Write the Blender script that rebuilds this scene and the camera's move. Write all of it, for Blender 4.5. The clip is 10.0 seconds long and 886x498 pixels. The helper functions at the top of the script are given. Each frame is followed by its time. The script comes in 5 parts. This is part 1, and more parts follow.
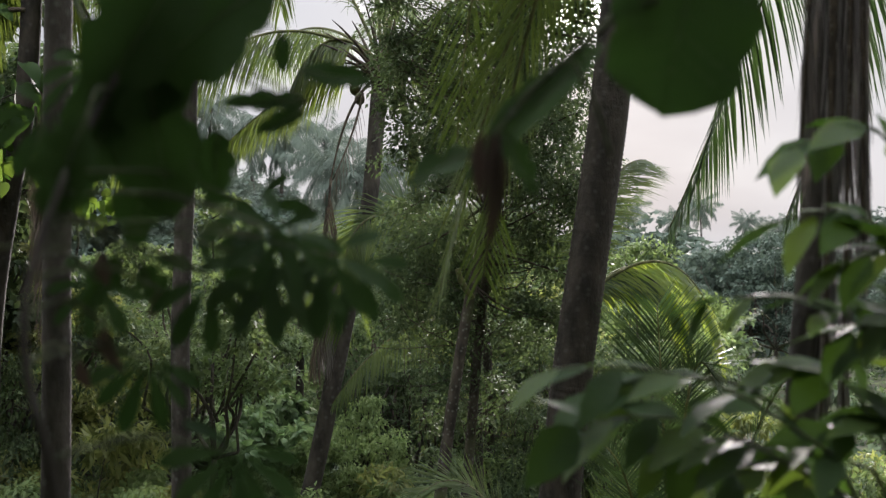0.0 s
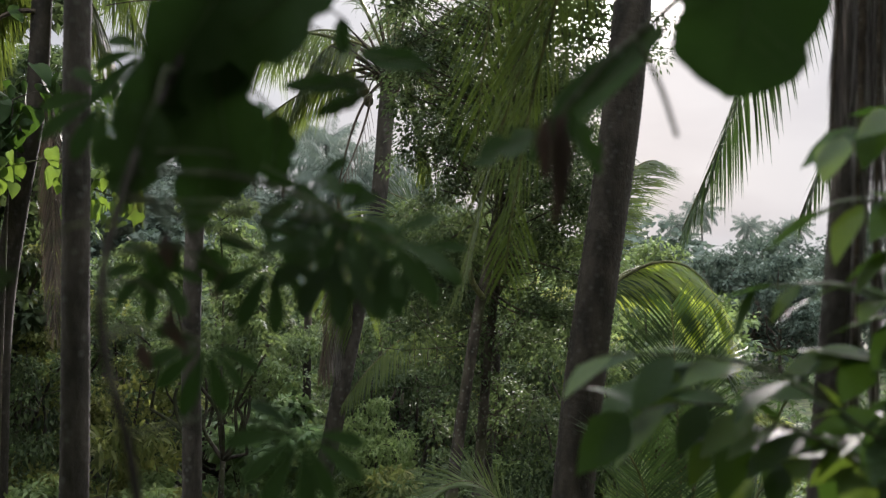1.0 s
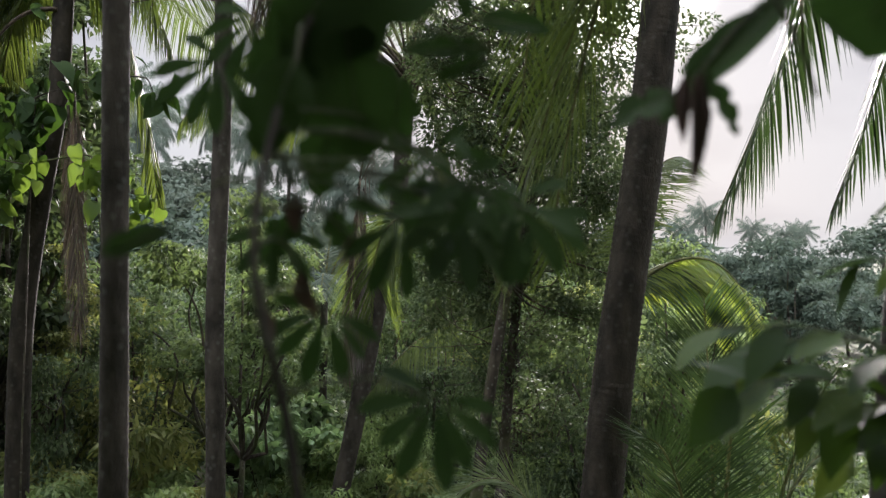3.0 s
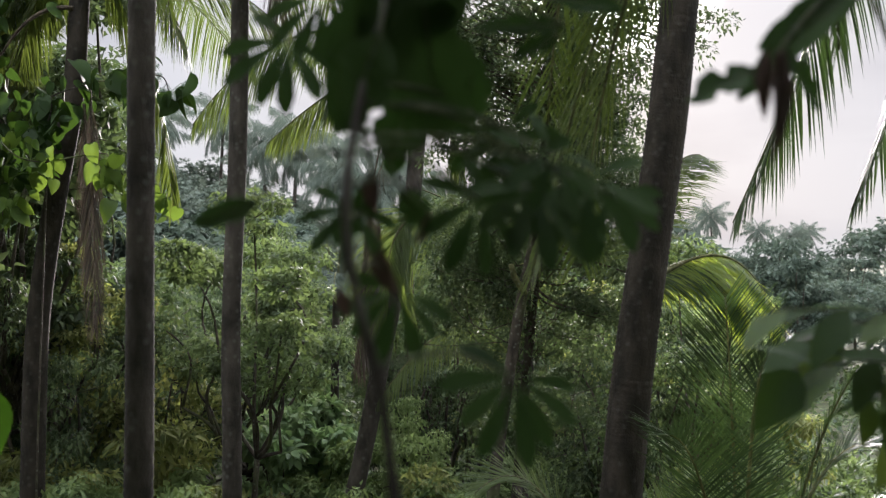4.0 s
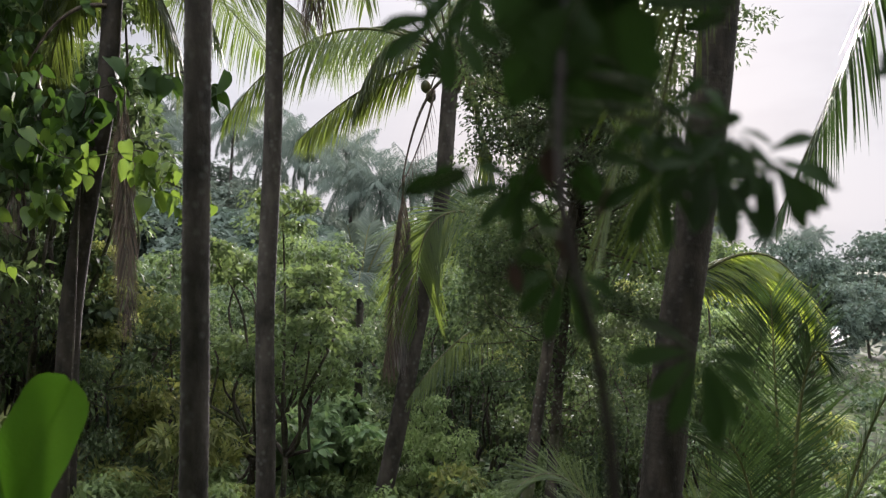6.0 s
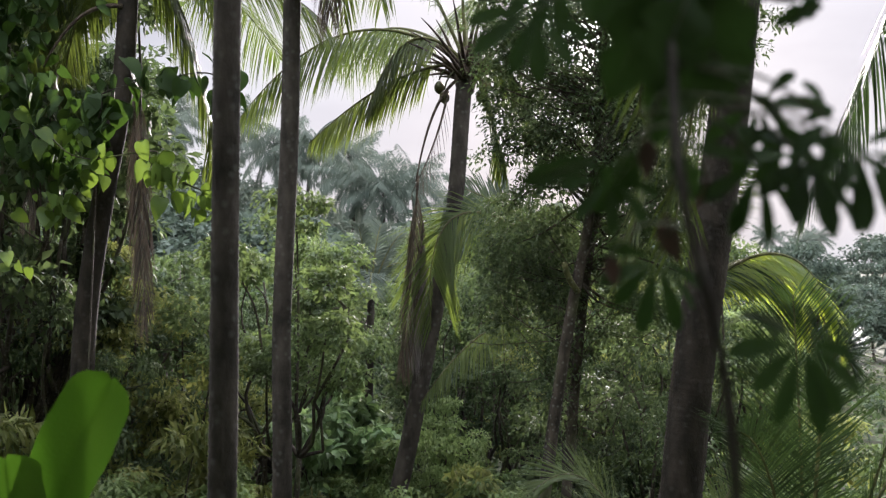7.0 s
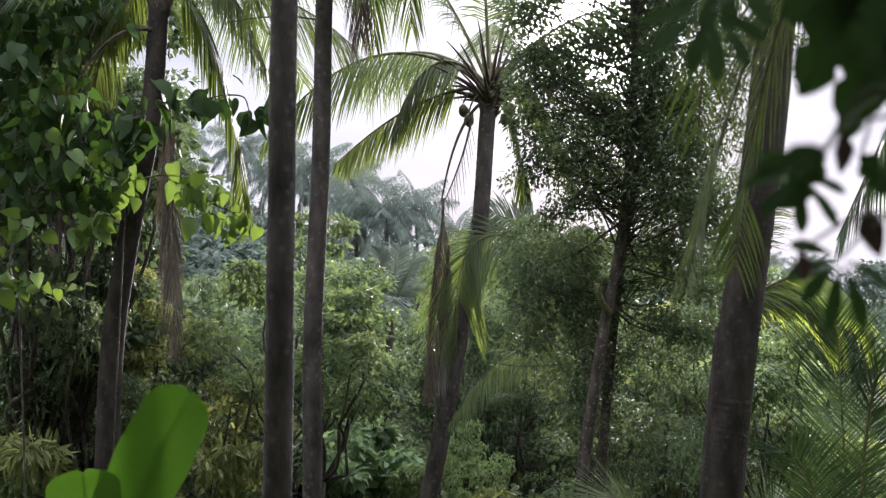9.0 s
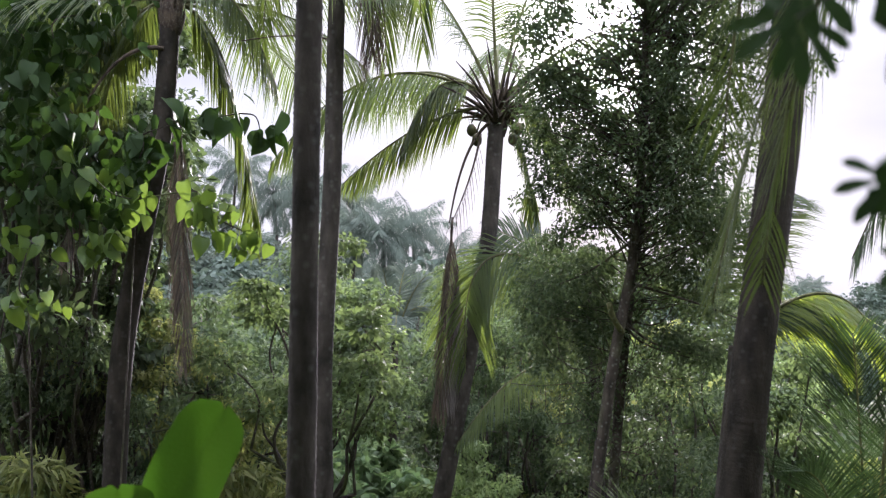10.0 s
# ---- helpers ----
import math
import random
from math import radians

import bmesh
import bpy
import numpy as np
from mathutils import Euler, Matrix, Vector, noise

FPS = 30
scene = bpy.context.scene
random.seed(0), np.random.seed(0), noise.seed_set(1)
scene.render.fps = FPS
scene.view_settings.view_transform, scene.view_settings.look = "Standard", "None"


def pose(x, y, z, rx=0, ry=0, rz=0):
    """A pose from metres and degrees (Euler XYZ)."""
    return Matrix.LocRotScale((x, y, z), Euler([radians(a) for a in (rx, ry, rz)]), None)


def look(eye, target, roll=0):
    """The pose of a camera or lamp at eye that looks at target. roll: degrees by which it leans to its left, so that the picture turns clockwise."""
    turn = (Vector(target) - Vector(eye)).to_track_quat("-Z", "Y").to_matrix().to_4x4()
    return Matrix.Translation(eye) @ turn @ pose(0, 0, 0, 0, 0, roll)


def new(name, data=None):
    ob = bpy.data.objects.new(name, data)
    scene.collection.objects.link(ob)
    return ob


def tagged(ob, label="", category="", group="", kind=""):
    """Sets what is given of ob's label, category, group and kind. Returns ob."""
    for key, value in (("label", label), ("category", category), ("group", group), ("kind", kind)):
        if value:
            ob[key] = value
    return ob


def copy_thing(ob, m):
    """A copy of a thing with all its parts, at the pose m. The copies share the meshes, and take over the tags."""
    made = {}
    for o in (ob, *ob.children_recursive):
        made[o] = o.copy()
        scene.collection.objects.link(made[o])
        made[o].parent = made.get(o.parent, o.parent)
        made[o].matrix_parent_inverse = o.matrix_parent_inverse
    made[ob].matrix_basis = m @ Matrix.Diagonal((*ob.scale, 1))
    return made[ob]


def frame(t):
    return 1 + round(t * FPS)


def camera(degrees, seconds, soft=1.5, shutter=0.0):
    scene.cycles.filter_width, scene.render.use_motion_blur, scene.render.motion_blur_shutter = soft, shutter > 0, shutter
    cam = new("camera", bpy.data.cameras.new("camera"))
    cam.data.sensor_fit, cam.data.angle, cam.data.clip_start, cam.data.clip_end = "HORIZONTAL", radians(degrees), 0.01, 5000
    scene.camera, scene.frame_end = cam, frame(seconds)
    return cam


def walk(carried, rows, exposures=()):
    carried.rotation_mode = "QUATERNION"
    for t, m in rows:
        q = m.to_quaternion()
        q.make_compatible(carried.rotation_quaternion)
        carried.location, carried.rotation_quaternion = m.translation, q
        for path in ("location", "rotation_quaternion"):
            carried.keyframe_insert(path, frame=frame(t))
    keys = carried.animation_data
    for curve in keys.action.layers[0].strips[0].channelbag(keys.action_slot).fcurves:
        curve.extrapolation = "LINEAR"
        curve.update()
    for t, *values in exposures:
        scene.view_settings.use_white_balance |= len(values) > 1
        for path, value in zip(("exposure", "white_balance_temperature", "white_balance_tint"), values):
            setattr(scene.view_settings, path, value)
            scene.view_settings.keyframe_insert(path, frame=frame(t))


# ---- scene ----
cam = camera(47.0, 10.0, soft=1.25)
cam.data.dof.use_dof = True
cam.data.dof.focus_distance = 12.5
cam.data.dof.aperture_fstop = 2.2
EYE_Z = 5.0
PATH = [  # seconds, x, y, z from eye level, yaw, pitch, roll
    (0.0, 0.000, -0.000, 0.000, 0.00, -0.00, -0.04),
    (0.5, -0.054, -0.001, -0.027, -0.04, 0.16, -0.05),
    (1.0, -0.112, 0.001, -0.040, 0.01, 0.26, -0.04),
    (1.5, -0.170, 0.007, -0.055, 0.03, 0.31, -0.04),
    (2.0, -0.228, 0.016, -0.079, 0.05, 0.36, -0.04),
    (2.5, -0.280, 0.024, -0.094, 0.08, 0.41, -0.06),
    (4.0, -0.463, 0.039, -0.152, 0.41, 0.60, -0.12),
    (4.5, -0.529, 0.045, -0.171, 0.51, 0.58, -0.09),
    (5.0, -0.600, 0.049, -0.180, 0.59, 0.60, -0.04),
    (5.5, -0.677, 0.050, -0.190, 0.69, 0.66, 0.02),
    (7.0, -0.927, 0.048, -0.217, 0.80, 0.85, 0.09),
    (7.5, -1.011, 0.046, -0.227, 0.77, 0.91, 0.11),
    (8.0, -1.097, 0.045, -0.241, 0.81, 1.16, 0.10),
    (8.5, -1.183, 0.045, -0.255, 0.81, 1.72, 0.10),
    (9.0, -1.267, 0.046, -0.272, 0.72, 2.35, 0.12),
    (9.5, -1.353, 0.048, -0.288, 0.52, 3.01, 0.16),
    (10.0, -1.442, 0.050, -0.302, 0.42, 3.56, 0.20),
]
walk(cam, [(t, pose(x, y, EYE_Z + z, 90 + pitch, -roll, yaw)) for t, x, y, z, yaw, pitch, roll in PATH],
     exposures=((0.0, 0.38, 6100, 22), (4.0, 0.46, 6080, 23), (7.5, 0.58, 6000, 27), (10.0, 0.78, 5750, 30)))

# ---- light: low sun behind thin haze, ahead of the camera ----
SUN_AZ, SUN_EL = radians(8.8), radians(15.8)
SUN_DIR = Vector((math.sin(SUN_AZ) * math.cos(SUN_EL), math.cos(SUN_AZ) * math.cos(SUN_EL), math.sin(SUN_EL)))
world = bpy.data.worlds.new("sky")
scene.world = world
world.use_nodes = True
wn, wl = world.node_tree.nodes, world.node_tree.links
wn.clear()
w_out = wn.new("ShaderNodeOutputWorld")
w_bg = wn.new("ShaderNodeBackground")
w_sky = wn.new("ShaderNodeTexSky")
w_sky.sky_type = "NISHITA"
w_sky.sun_disc = False
w_sky.sun_elevation = SUN_EL
w_sky.sun_rotation = SUN_AZ
w_sky.air_density, w_sky.dust_density, w_sky.ozone_density = 1.0, 3.0, 1.0
# a thin bright cloud veil over the sky, with faint soft clouds
w_co = wn.new("ShaderNodeTexCoord")
w_noise = wn.new("ShaderNodeTexNoise")
w_noise.inputs["Scale"].default_value = 2.2
w_noise.inputs["Detail"].default_value = 6
w_map = wn.new("ShaderNodeMapping")
w_map.inputs["Scale"].default_value = (1, 1, 3.5)
w_ramp = wn.new("ShaderNodeValToRGB")
w_ramp.color_ramp.elements[0].position, w_ramp.color_ramp.elements[1].position = 0.36, 0.56
w_ramp.color_ramp.elements[0].color = (4.55, 4.78, 4.72, 1)
w_ramp.color_ramp.elements[1].color = (5.9, 6.2, 5.9, 1)
w_mix = wn.new("ShaderNodeMix")
w_mix.data_type = "RGBA"
w_mix.inputs["Factor"].default_value = 0.97
wl.new(w_co.outputs["Generated"], w_map.inputs["Vector"])
wl.new(w_map.outputs["Vector"], w_noise.inputs["Vector"])
wl.new(w_noise.outputs["Fac"], w_ramp.inputs["Fac"])
wl.new(w_sky.outputs["Color"], w_mix.inputs["A"])
wl.new(w_ramp.outputs["Color"], w_mix.inputs["B"])
# as under any hazy sky, the veil is brightest overhead
w_sep = wn.new("ShaderNodeSeparateXYZ")
w_zen = wn.new("ShaderNodeMapRange")
w_zen.interpolation_type = "SMOOTHSTEP"
w_zen.inputs["From Min"].default_value, w_zen.inputs["From Max"].default_value = 0.22, 0.85
w_zen.inputs["To Min"].default_value, w_zen.inputs["To Max"].default_value = 1.0, 9.2
w_mul = wn.new("ShaderNodeVectorMath")
w_mul.operation = "SCALE"
wl.new(w_co.outputs["Generated"], w_sep.inputs[0])
wl.new(w_sep.outputs["Z"], w_zen.inputs["Value"])
wl.new(w_mix.outputs["Result"], w_mul.inputs[0])
wl.new(w_zen.outputs["Result"], w_mul.inputs["Scale"])
# the sun behind the veil: a small bright aureole where the sun lamp stands
w_dot = wn.new("ShaderNodeVectorMath")
w_dot.operation = "DOT_PRODUCT"
w_dot.inputs[1].default_value = SUN_DIR
w_nrm = wn.new("ShaderNodeVectorMath")
w_nrm.operation = "NORMALIZE"
w_glow = wn.new("ShaderNodeMapRange")
w_glow.inputs["From Min"].default_value, w_glow.inputs["From Max"].default_value = math.cos(radians(7.0)), math.cos(radians(0.8))
w_glow.inputs["To Min"].default_value, w_glow.inputs["To Max"].default_value = 0.0, 1.0
w_pow = wn.new("ShaderNodeMath")
w_pow.operation = "POWER"
w_pow.inputs[1].default_value = 3.0
w_aur = wn.new("ShaderNodeMix")
w_aur.data_type = "RGBA"
w_aur.inputs["B"].default_value = (160, 150, 132, 1)
wl.new(w_co.outputs["Generated"], w_nrm.inputs[0])
wl.new(w_nrm.outputs["Vector"], w_dot.inputs[0])
wl.new(w_dot.outputs["Value"], w_glow.inputs["Value"])
wl.new(w_glow.outputs["Result"], w_pow.inputs[0])
wl.new(w_pow.outputs[0], w_aur.inputs["Factor"])
wl.new(w_mul.outputs["Vector"], w_aur.inputs["A"])
wl.new(w_aur.outputs["Result"], w_bg.inputs["Color"])
wl.new(w_bg.outputs["Background"], w_out.inputs["Surface"])
w_bg.inputs["Strength"].default_value = 0.09
sun = new("sun", bpy.data.lights.new("sun", "SUN"))
sun.data.energy, sun.data.angle, sun.data.color = 7.5, radians(2.5), (1.0, 0.93, 0.8)
sun.matrix_world = look(SUN_DIR * 60, (0, 0, 0))


# ---- materials ----
def base_mat(name):
    m = bpy.data.materials.new(name)
    m.use_nodes = True
    n, l = m.node_tree.nodes, m.node_tree.links
    n.clear()
    return m, n, l


def leaf_mat(name, dark, light, through_col, trans=0.4, rough=0.42, blotch=6.0, spec=0.5, young=0.2, patch=0.45):
    """A leaf: waxy upper side, light that shines through, colour that varies leaf by leaf and in blotches.
    young: how far up the scale the pale leaves begin; patch: how much whole twigs differ."""
    m, n, l = base_mat(name)
    out = n.new("ShaderNodeOutputMaterial")
    mix = n.new("ShaderNodeMixShader")
    bs = n.new("ShaderNodeBsdfPrincipled")
    tr = n.new("ShaderNodeBsdfTranslucent")
    geo = n.new("ShaderNodeNewGeometry")
    co = n.new("ShaderNodeTexCoord")
    noi = n.new("ShaderNodeTexNoise")
    noi.inputs["Scale"].default_value = blotch
    noi.inputs["Detail"].default_value = 4
    add = n.new("ShaderNodeMath")
    add.operation = "MULTIPLY_ADD"
    add.inputs[1].default_value = 0.7
    ramp = n.new("ShaderNodeValToRGB")
    e = ramp.color_ramp.elements
    e[0].position, e[0].color = young, (*dark, 1)
    e[1].position, e[1].color = 0.85, (*light, 1)
    sub = n.new("ShaderNodeMath")
    sub.operation = "MULTIPLY"
    sub.inputs[1].default_value = patch
    l.new(co.outputs["Object"], noi.inputs["Vector"])
    l.new(noi.outputs["Fac"], sub.inputs[0])
    l.new(geo.outputs["Random Per Island"], add.inputs[0])
    info = n.new("ShaderNodeObjectInfo")
    per = n.new("ShaderNodeMath")
    per.operation = "MULTIPLY_ADD"
    per.inputs[1].default_value = 0.15
    l.new(info.outputs["Random"], per.inputs[0])
    l.new(sub.outputs[0], per.inputs[2])
    l.new(per.outputs[0], add.inputs[2])
    l.new(add.outputs[0], ramp.inputs["Fac"])
    l.new(ramp.outputs["Color"], bs.inputs["Base Color"])
    tint = n.new("ShaderNodeMix")
    tint.data_type = "RGBA"
    tint.blend_type = "MIX"
    tint.inputs["Factor"].default_value = 0.65
    tint.inputs["B"].default_value = (*through_col, 1)
    l.new(ramp.outputs["Color"], tint.inputs["A"])
    l.new(tint.outputs["Result"], tr.inputs["Color"])
    fine = n.new("ShaderNodeTexNoise")
    fine.inputs["Scale"].default_value = 60
    bump = n.new("ShaderNodeBump")
    bump.inputs["Strength"].default_value = 0.25
    bump.inputs["Distance"].default_value = 0.01
    l.new(co.outputs["Object"], fine.inputs["Vector"])
    l.new(fine.outputs["Fac"], bump.inputs["Height"])
    l.new(bump.outputs["Normal"], bs.inputs["Normal"])
    bs.inputs["Roughness"].default_value = rough
    bs.inputs["Specular IOR Level"].default_value = spec
    mix.inputs["Fac"].default_value = trans
    l.new(bs.outputs[0], mix.inputs[1])
    l.new(tr.outputs[0], mix.inputs[2])
    l.new(mix.outputs[0], out.inputs["Surface"])
    return m


def bark_mat(name, dark, light, scale=9.0, ring=0.0, rough=0.85, moss=0.0, lichen=0.22):
    """Bark: streaks, pale lichen spots, optional ring scars and moss."""
    m, n, l = base_mat(name)
    out = n.new("ShaderNodeOutputMaterial")
    bs = n.new("ShaderNodeBsdfPrincipled")
    co = n.new("ShaderNodeTexCoord")
    mp = n.new("ShaderNodeMapping")
    mp.inputs["Scale"].default_value = (1, 1, 0.45)
    no = n.new("ShaderNodeTexNoise")
    no.inputs["Scale"].default_value = scale
    no.inputs["Detail"].default_value = 7
    ramp = n.new("ShaderNodeValToRGB")
    ramp.color_ramp.elements[0].position, ramp.color_ramp.elements[1].position = 0.35, 0.7
    ramp.color_ramp.elements[0].color, ramp.color_ramp.elements[1].color = (*dark, 1), (*light, 1)
    l.new(co.outputs["Object"], mp.inputs["Vector"])
    l.new(mp.outputs["Vector"], no.inputs["Vector"])
    l.new(no.outputs["Fac"], ramp.inputs["Fac"])
    colour = ramp.outputs["Color"]
    spots = n.new("ShaderNodeTexVoronoi")
    spots.inputs["Scale"].default_value = scale * 1.6
    sr = n.new("ShaderNodeValToRGB")
    sr.color_ramp.elements[0].position, sr.color_ramp.elements[1].position = 0.08, 0.34
    sr.color_ramp.elements[0].color, sr.color_ramp.elements[1].color = (lichen, lichen, lichen, 1), (0, 0, 0, 1)
    l.new(co.outputs["Object"], spots.inputs["Vector"])
    l.new(spots.outputs["Distance"], sr.inputs["Fac"])
    lich = n.new("ShaderNodeMix")
    lich.data_type = "RGBA"
    lich.inputs["B"].default_value = (0.36, 0.38, 0.34, 1)
    l.new(sr.outputs["Color"], lich.inputs["Factor"])
    l.new(colour, lich.inputs["A"])
    colour = lich.outputs["Result"]
    if moss:
        mo = n.new("ShaderNodeTexNoise")
        mo.inputs["Scale"].default_value = 2.3
        mr = n.new("ShaderNodeValToRGB")
        mr.color_ramp.elements[0].position, mr.color_ramp.elements[1].position = 0.5, 0.68
        mr.color_ramp.elements[1].color = (moss, moss, moss, 1)
        mm = n.new("ShaderNodeMix")
        mm.data_type = "RGBA"
        mm.inputs["B"].default_value = (0.07, 0.09, 0.03, 1)
        l.new(co.outputs["Object"], mo.inputs["Vector"])
        l.new(mo.outputs["Fac"], mr.inputs["Fac"])
        l.new(mr.outputs["Color"], mm.inputs["Factor"])
        l.new(colour, mm.inputs["A"])
        colour = mm.outputs["Result"]
    l.new(colour, bs.inputs["Base Color"])
    bump = n.new("ShaderNodeBump")
    bump.inputs["Strength"].default_value = 0.7
    bump.inputs["Distance"].default_value = 0.02
    fn = n.new("ShaderNodeTexNoise")
    fn.inputs["Scale"].default_value = scale * 4
    fn.inputs["Detail"].default_value = 8
    l.new(mp.outputs["Vector"], fn.inputs["Vector"])
    l.new(fn.outputs["Fac"], bump.inputs["Height"])
    l.new(bump.outputs["Normal"], bs.inputs["Normal"])
    bs.inputs["Roughness"].default_value = rough
    bs.inputs["Specular IOR Level"].default_value = 0.2
    l.new(bs.outputs[0], out.inputs["Surface"])
    return m


M_TRUNK = bark_mat("palm_bark", (0.022, 0.019, 0.015), (0.078, 0.067, 0.055), 7, lichen=0.1)
M_TRUNK_DARK = bark_mat("dark_palm_bark", (0.015, 0.0125, 0.009), (0.045, 0.037, 0.028), 7, lichen=0.05)
M_BARK = bark_mat("tree_bark", (0.024, 0.02, 0.015), (0.088, 0.073, 0.056), 12, moss=0.6)
M_FIBRE = bark_mat("palm_fibre", (0.035, 0.026, 0.02), (0.11, 0.085, 0.06), 25)
M_PALM_GREY = leaf_mat("weathered_palm_leaf", (0.045, 0.04, 0.036), (0.2, 0.18, 0.165), (0.12, 0.1, 0.08), 0.15, 0.6, 4)
M_STEM = bark_mat("green_stem", (0.04, 0.05, 0.025), (0.1, 0.11, 0.05), 20, rough=0.7)
M_RACHIS = bark_mat("frond_rachis", (0.06, 0.066, 0.025), (0.15, 0.15, 0.06), 14, rough=0.75)
M_SOIL = bark_mat("soil", (0.02, 0.022, 0.011), (0.05, 0.052, 0.024), 3, moss=0.95, lichen=0.0)
M_NUT = bark_mat("coconut_husk", (0.04, 0.05, 0.02), (0.12, 0.1, 0.04), 6, rough=0.5)
M_PALM = leaf_mat("palm_leaf", (0.026, 0.048, 0.014), (0.07, 0.1, 0.03), (0.2, 0.28, 0.035), 0.4, 0.52, 3, spec=0.4)
M_PALM_GLOSS = leaf_mat("glossy_palm_leaf", (0.014, 0.032, 0.012), (0.038, 0.064, 0.023), (0.07, 0.13, 0.025), 0.26, 0.42, 3, spec=0.48)
M_PALM_YOUNG = leaf_mat("young_palm_leaf", (0.065, 0.1, 0.02), (0.15, 0.2, 0.04), (0.56, 0.68, 0.06), 0.6, 0.36, 3)
M_PALM_OLD = leaf_mat("old_palm_leaf", (0.026, 0.044, 0.013), (0.07, 0.092, 0.026), (0.2, 0.27, 0.035), 0.4, 0.45, 3, spec=0.35)
M_PALM_DEAD = leaf_mat("dead_palm_leaf", (0.029, 0.022, 0.017), (0.088, 0.069, 0.051), (0.1, 0.072, 0.043), 0.2, 0.7, 4)
M_LEAF = leaf_mat("shrub_leaf", (0.013, 0.025, 0.015), (0.105, 0.142, 0.07), (0.25, 0.35, 0.09), 0.36, 0.6, 1.6, spec=0.14, young=0.5, patch=0.75)
M_LEAF_LIGHT = leaf_mat("light_shrub_leaf", (0.022, 0.043, 0.022), (0.165, 0.22, 0.1), (0.37, 0.5, 0.13), 0.38, 0.6, 1.6, spec=0.14, young=0.46, patch=0.75)
M_LEAF_OLIVE = leaf_mat("olive_shrub_leaf", (0.02, 0.032, 0.016), (0.16, 0.18, 0.075), (0.42, 0.47, 0.1), 0.4, 0.6, 1.6, spec=0.14, young=0.47, patch=0.75)
M_LEAF_SOFT = leaf_mat("soft_pale_leaf", (0.05, 0.088, 0.045), (0.2, 0.29, 0.145), (0.3, 0.46, 0.14), 0.4, 0.55, 2, spec=0.3)
# dark leaf; on the understory trees its darkness stands in for shade
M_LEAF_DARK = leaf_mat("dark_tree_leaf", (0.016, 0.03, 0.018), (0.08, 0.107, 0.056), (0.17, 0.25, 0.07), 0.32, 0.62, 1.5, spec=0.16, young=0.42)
# climber leaf in two tones: a bright one for sunlit bunches, a dark one for shaded
M_VINE_LIT = leaf_mat("lit_climber_leaf", (0.018, 0.046, 0.013), (0.07, 0.115, 0.028), (0.22, 0.34, 0.03), 0.42, 0.52, 3, spec=0.25)
M_LEAF_SHADED = leaf_mat("shaded_climber_leaf", (0.009, 0.024, 0.01), (0.03, 0.055, 0.018), (0.09, 0.19, 0.016), 0.28, 0.6, 3, spec=0.12)
M_BROAD = leaf_mat("broad_leaf", (0.015, 0.033, 0.011), (0.034, 0.064, 0.019), (0.036, 0.085, 0.013), 0.32, 0.62, 9, spec=0.12)
M_BANANA = leaf_mat("banana_leaf", (0.055, 0.155, 0.01), (0.1, 0.215, 0.016), (0.07, 0.19, 0.008), 0.16, 0.5, 5, spec=0.3)
M_DRYLEAF = leaf_mat("dry_leaf", (0.028, 0.018, 0.014), (0.08, 0.052, 0.04), (0.09, 0.05, 0.035), 0.15, 0.75, 14)
# pale grey-green: distance haze is mixed into this leaf colour
M_FAR_HAZE = leaf_mat("hazed_distant_leaf", (0.044, 0.063, 0.05), (0.102, 0.128, 0.1), (0.12, 0.152, 0.112), 0.35, 0.8, 0.15, spec=0.2)
# bluish green with a lighter touch of haze painted into the colour
M_HILL_HAZE = leaf_mat("hazed_hillside_leaf", (0.026, 0.042, 0.032), (0.074, 0.098, 0.075), (0.09, 0.125, 0.082), 0.3, 0.75, 0.3, spec=0.12, young=0.3)


# ---- geometry tools ----
UP = np.array([0.0, 0.0, 1.0])


def unit(v):
    v = np.asarray(v, float)
    return v / np.maximum(np.linalg.norm(v, axis=-1, keepdims=True), 1e-9)


def mesh_of(name, verts, faces, mat, smooth=True):
    me = bpy.data.meshes.new(name)
    me.from_pydata(np.asarray(verts, float).tolist(), [], faces)
    me.materials.append(mat)
    if smooth:
        me.polygons.foreach_set("use_smooth", np.ones(len(me.polygons), bool))
    me.update()
    return me


def part(name, geo, mat, parent, label="", smooth=True):
    """One mesh object under a thing or a part; geo is (verts, faces) in the world, laid relative to the parent's place."""
    verts, faces = geo
    origin = parent.matrix_world.translation if parent.parent is None else parent.parent.matrix_world.translation
    ob = new(name, mesh_of(name, np.asarray(verts) - np.array(origin), faces, mat, smooth))
    ob.parent = parent
    return tagged(ob, label) if label else ob


def thing(name, at, label, category, group="", kind=""):
    ob = new(name)
    ob.empty_display_size = 0.1
    ob.location = at
    ob.matrix_world = Matrix.Translation(at)
    return tagged(ob, label, category, group, kind)


def join(*geos):
    verts, faces, k = [], [], 0
    for v, f in geos:
        verts.append(np.asarray(v, float))
        faces += [tuple(i + k for i in q) for q in f]
        k += len(v)
    return np.concatenate(verts), faces


def smooth_path(points, n):
    """A Catmull-Rom line through a few points."""
    p = np.asarray(points, float)
    p = np.vstack([2 * p[0] - p[1], p, 2 * p[-1] - p[-2]])
    t = np.linspace(0, len(p) - 3 - 1e-6, n)
    i = t.astype(int)
    u = (t - i)[:, None]
    a, b, c, d = p[i], p[i + 1], p[i + 2], p[i + 3]
    return 0.5 * (2 * b + (c - a) * u + (2 * a - 5 * b + 4 * c - d) * u**2 + (3 * b - a - 3 * c + d) * u**3)


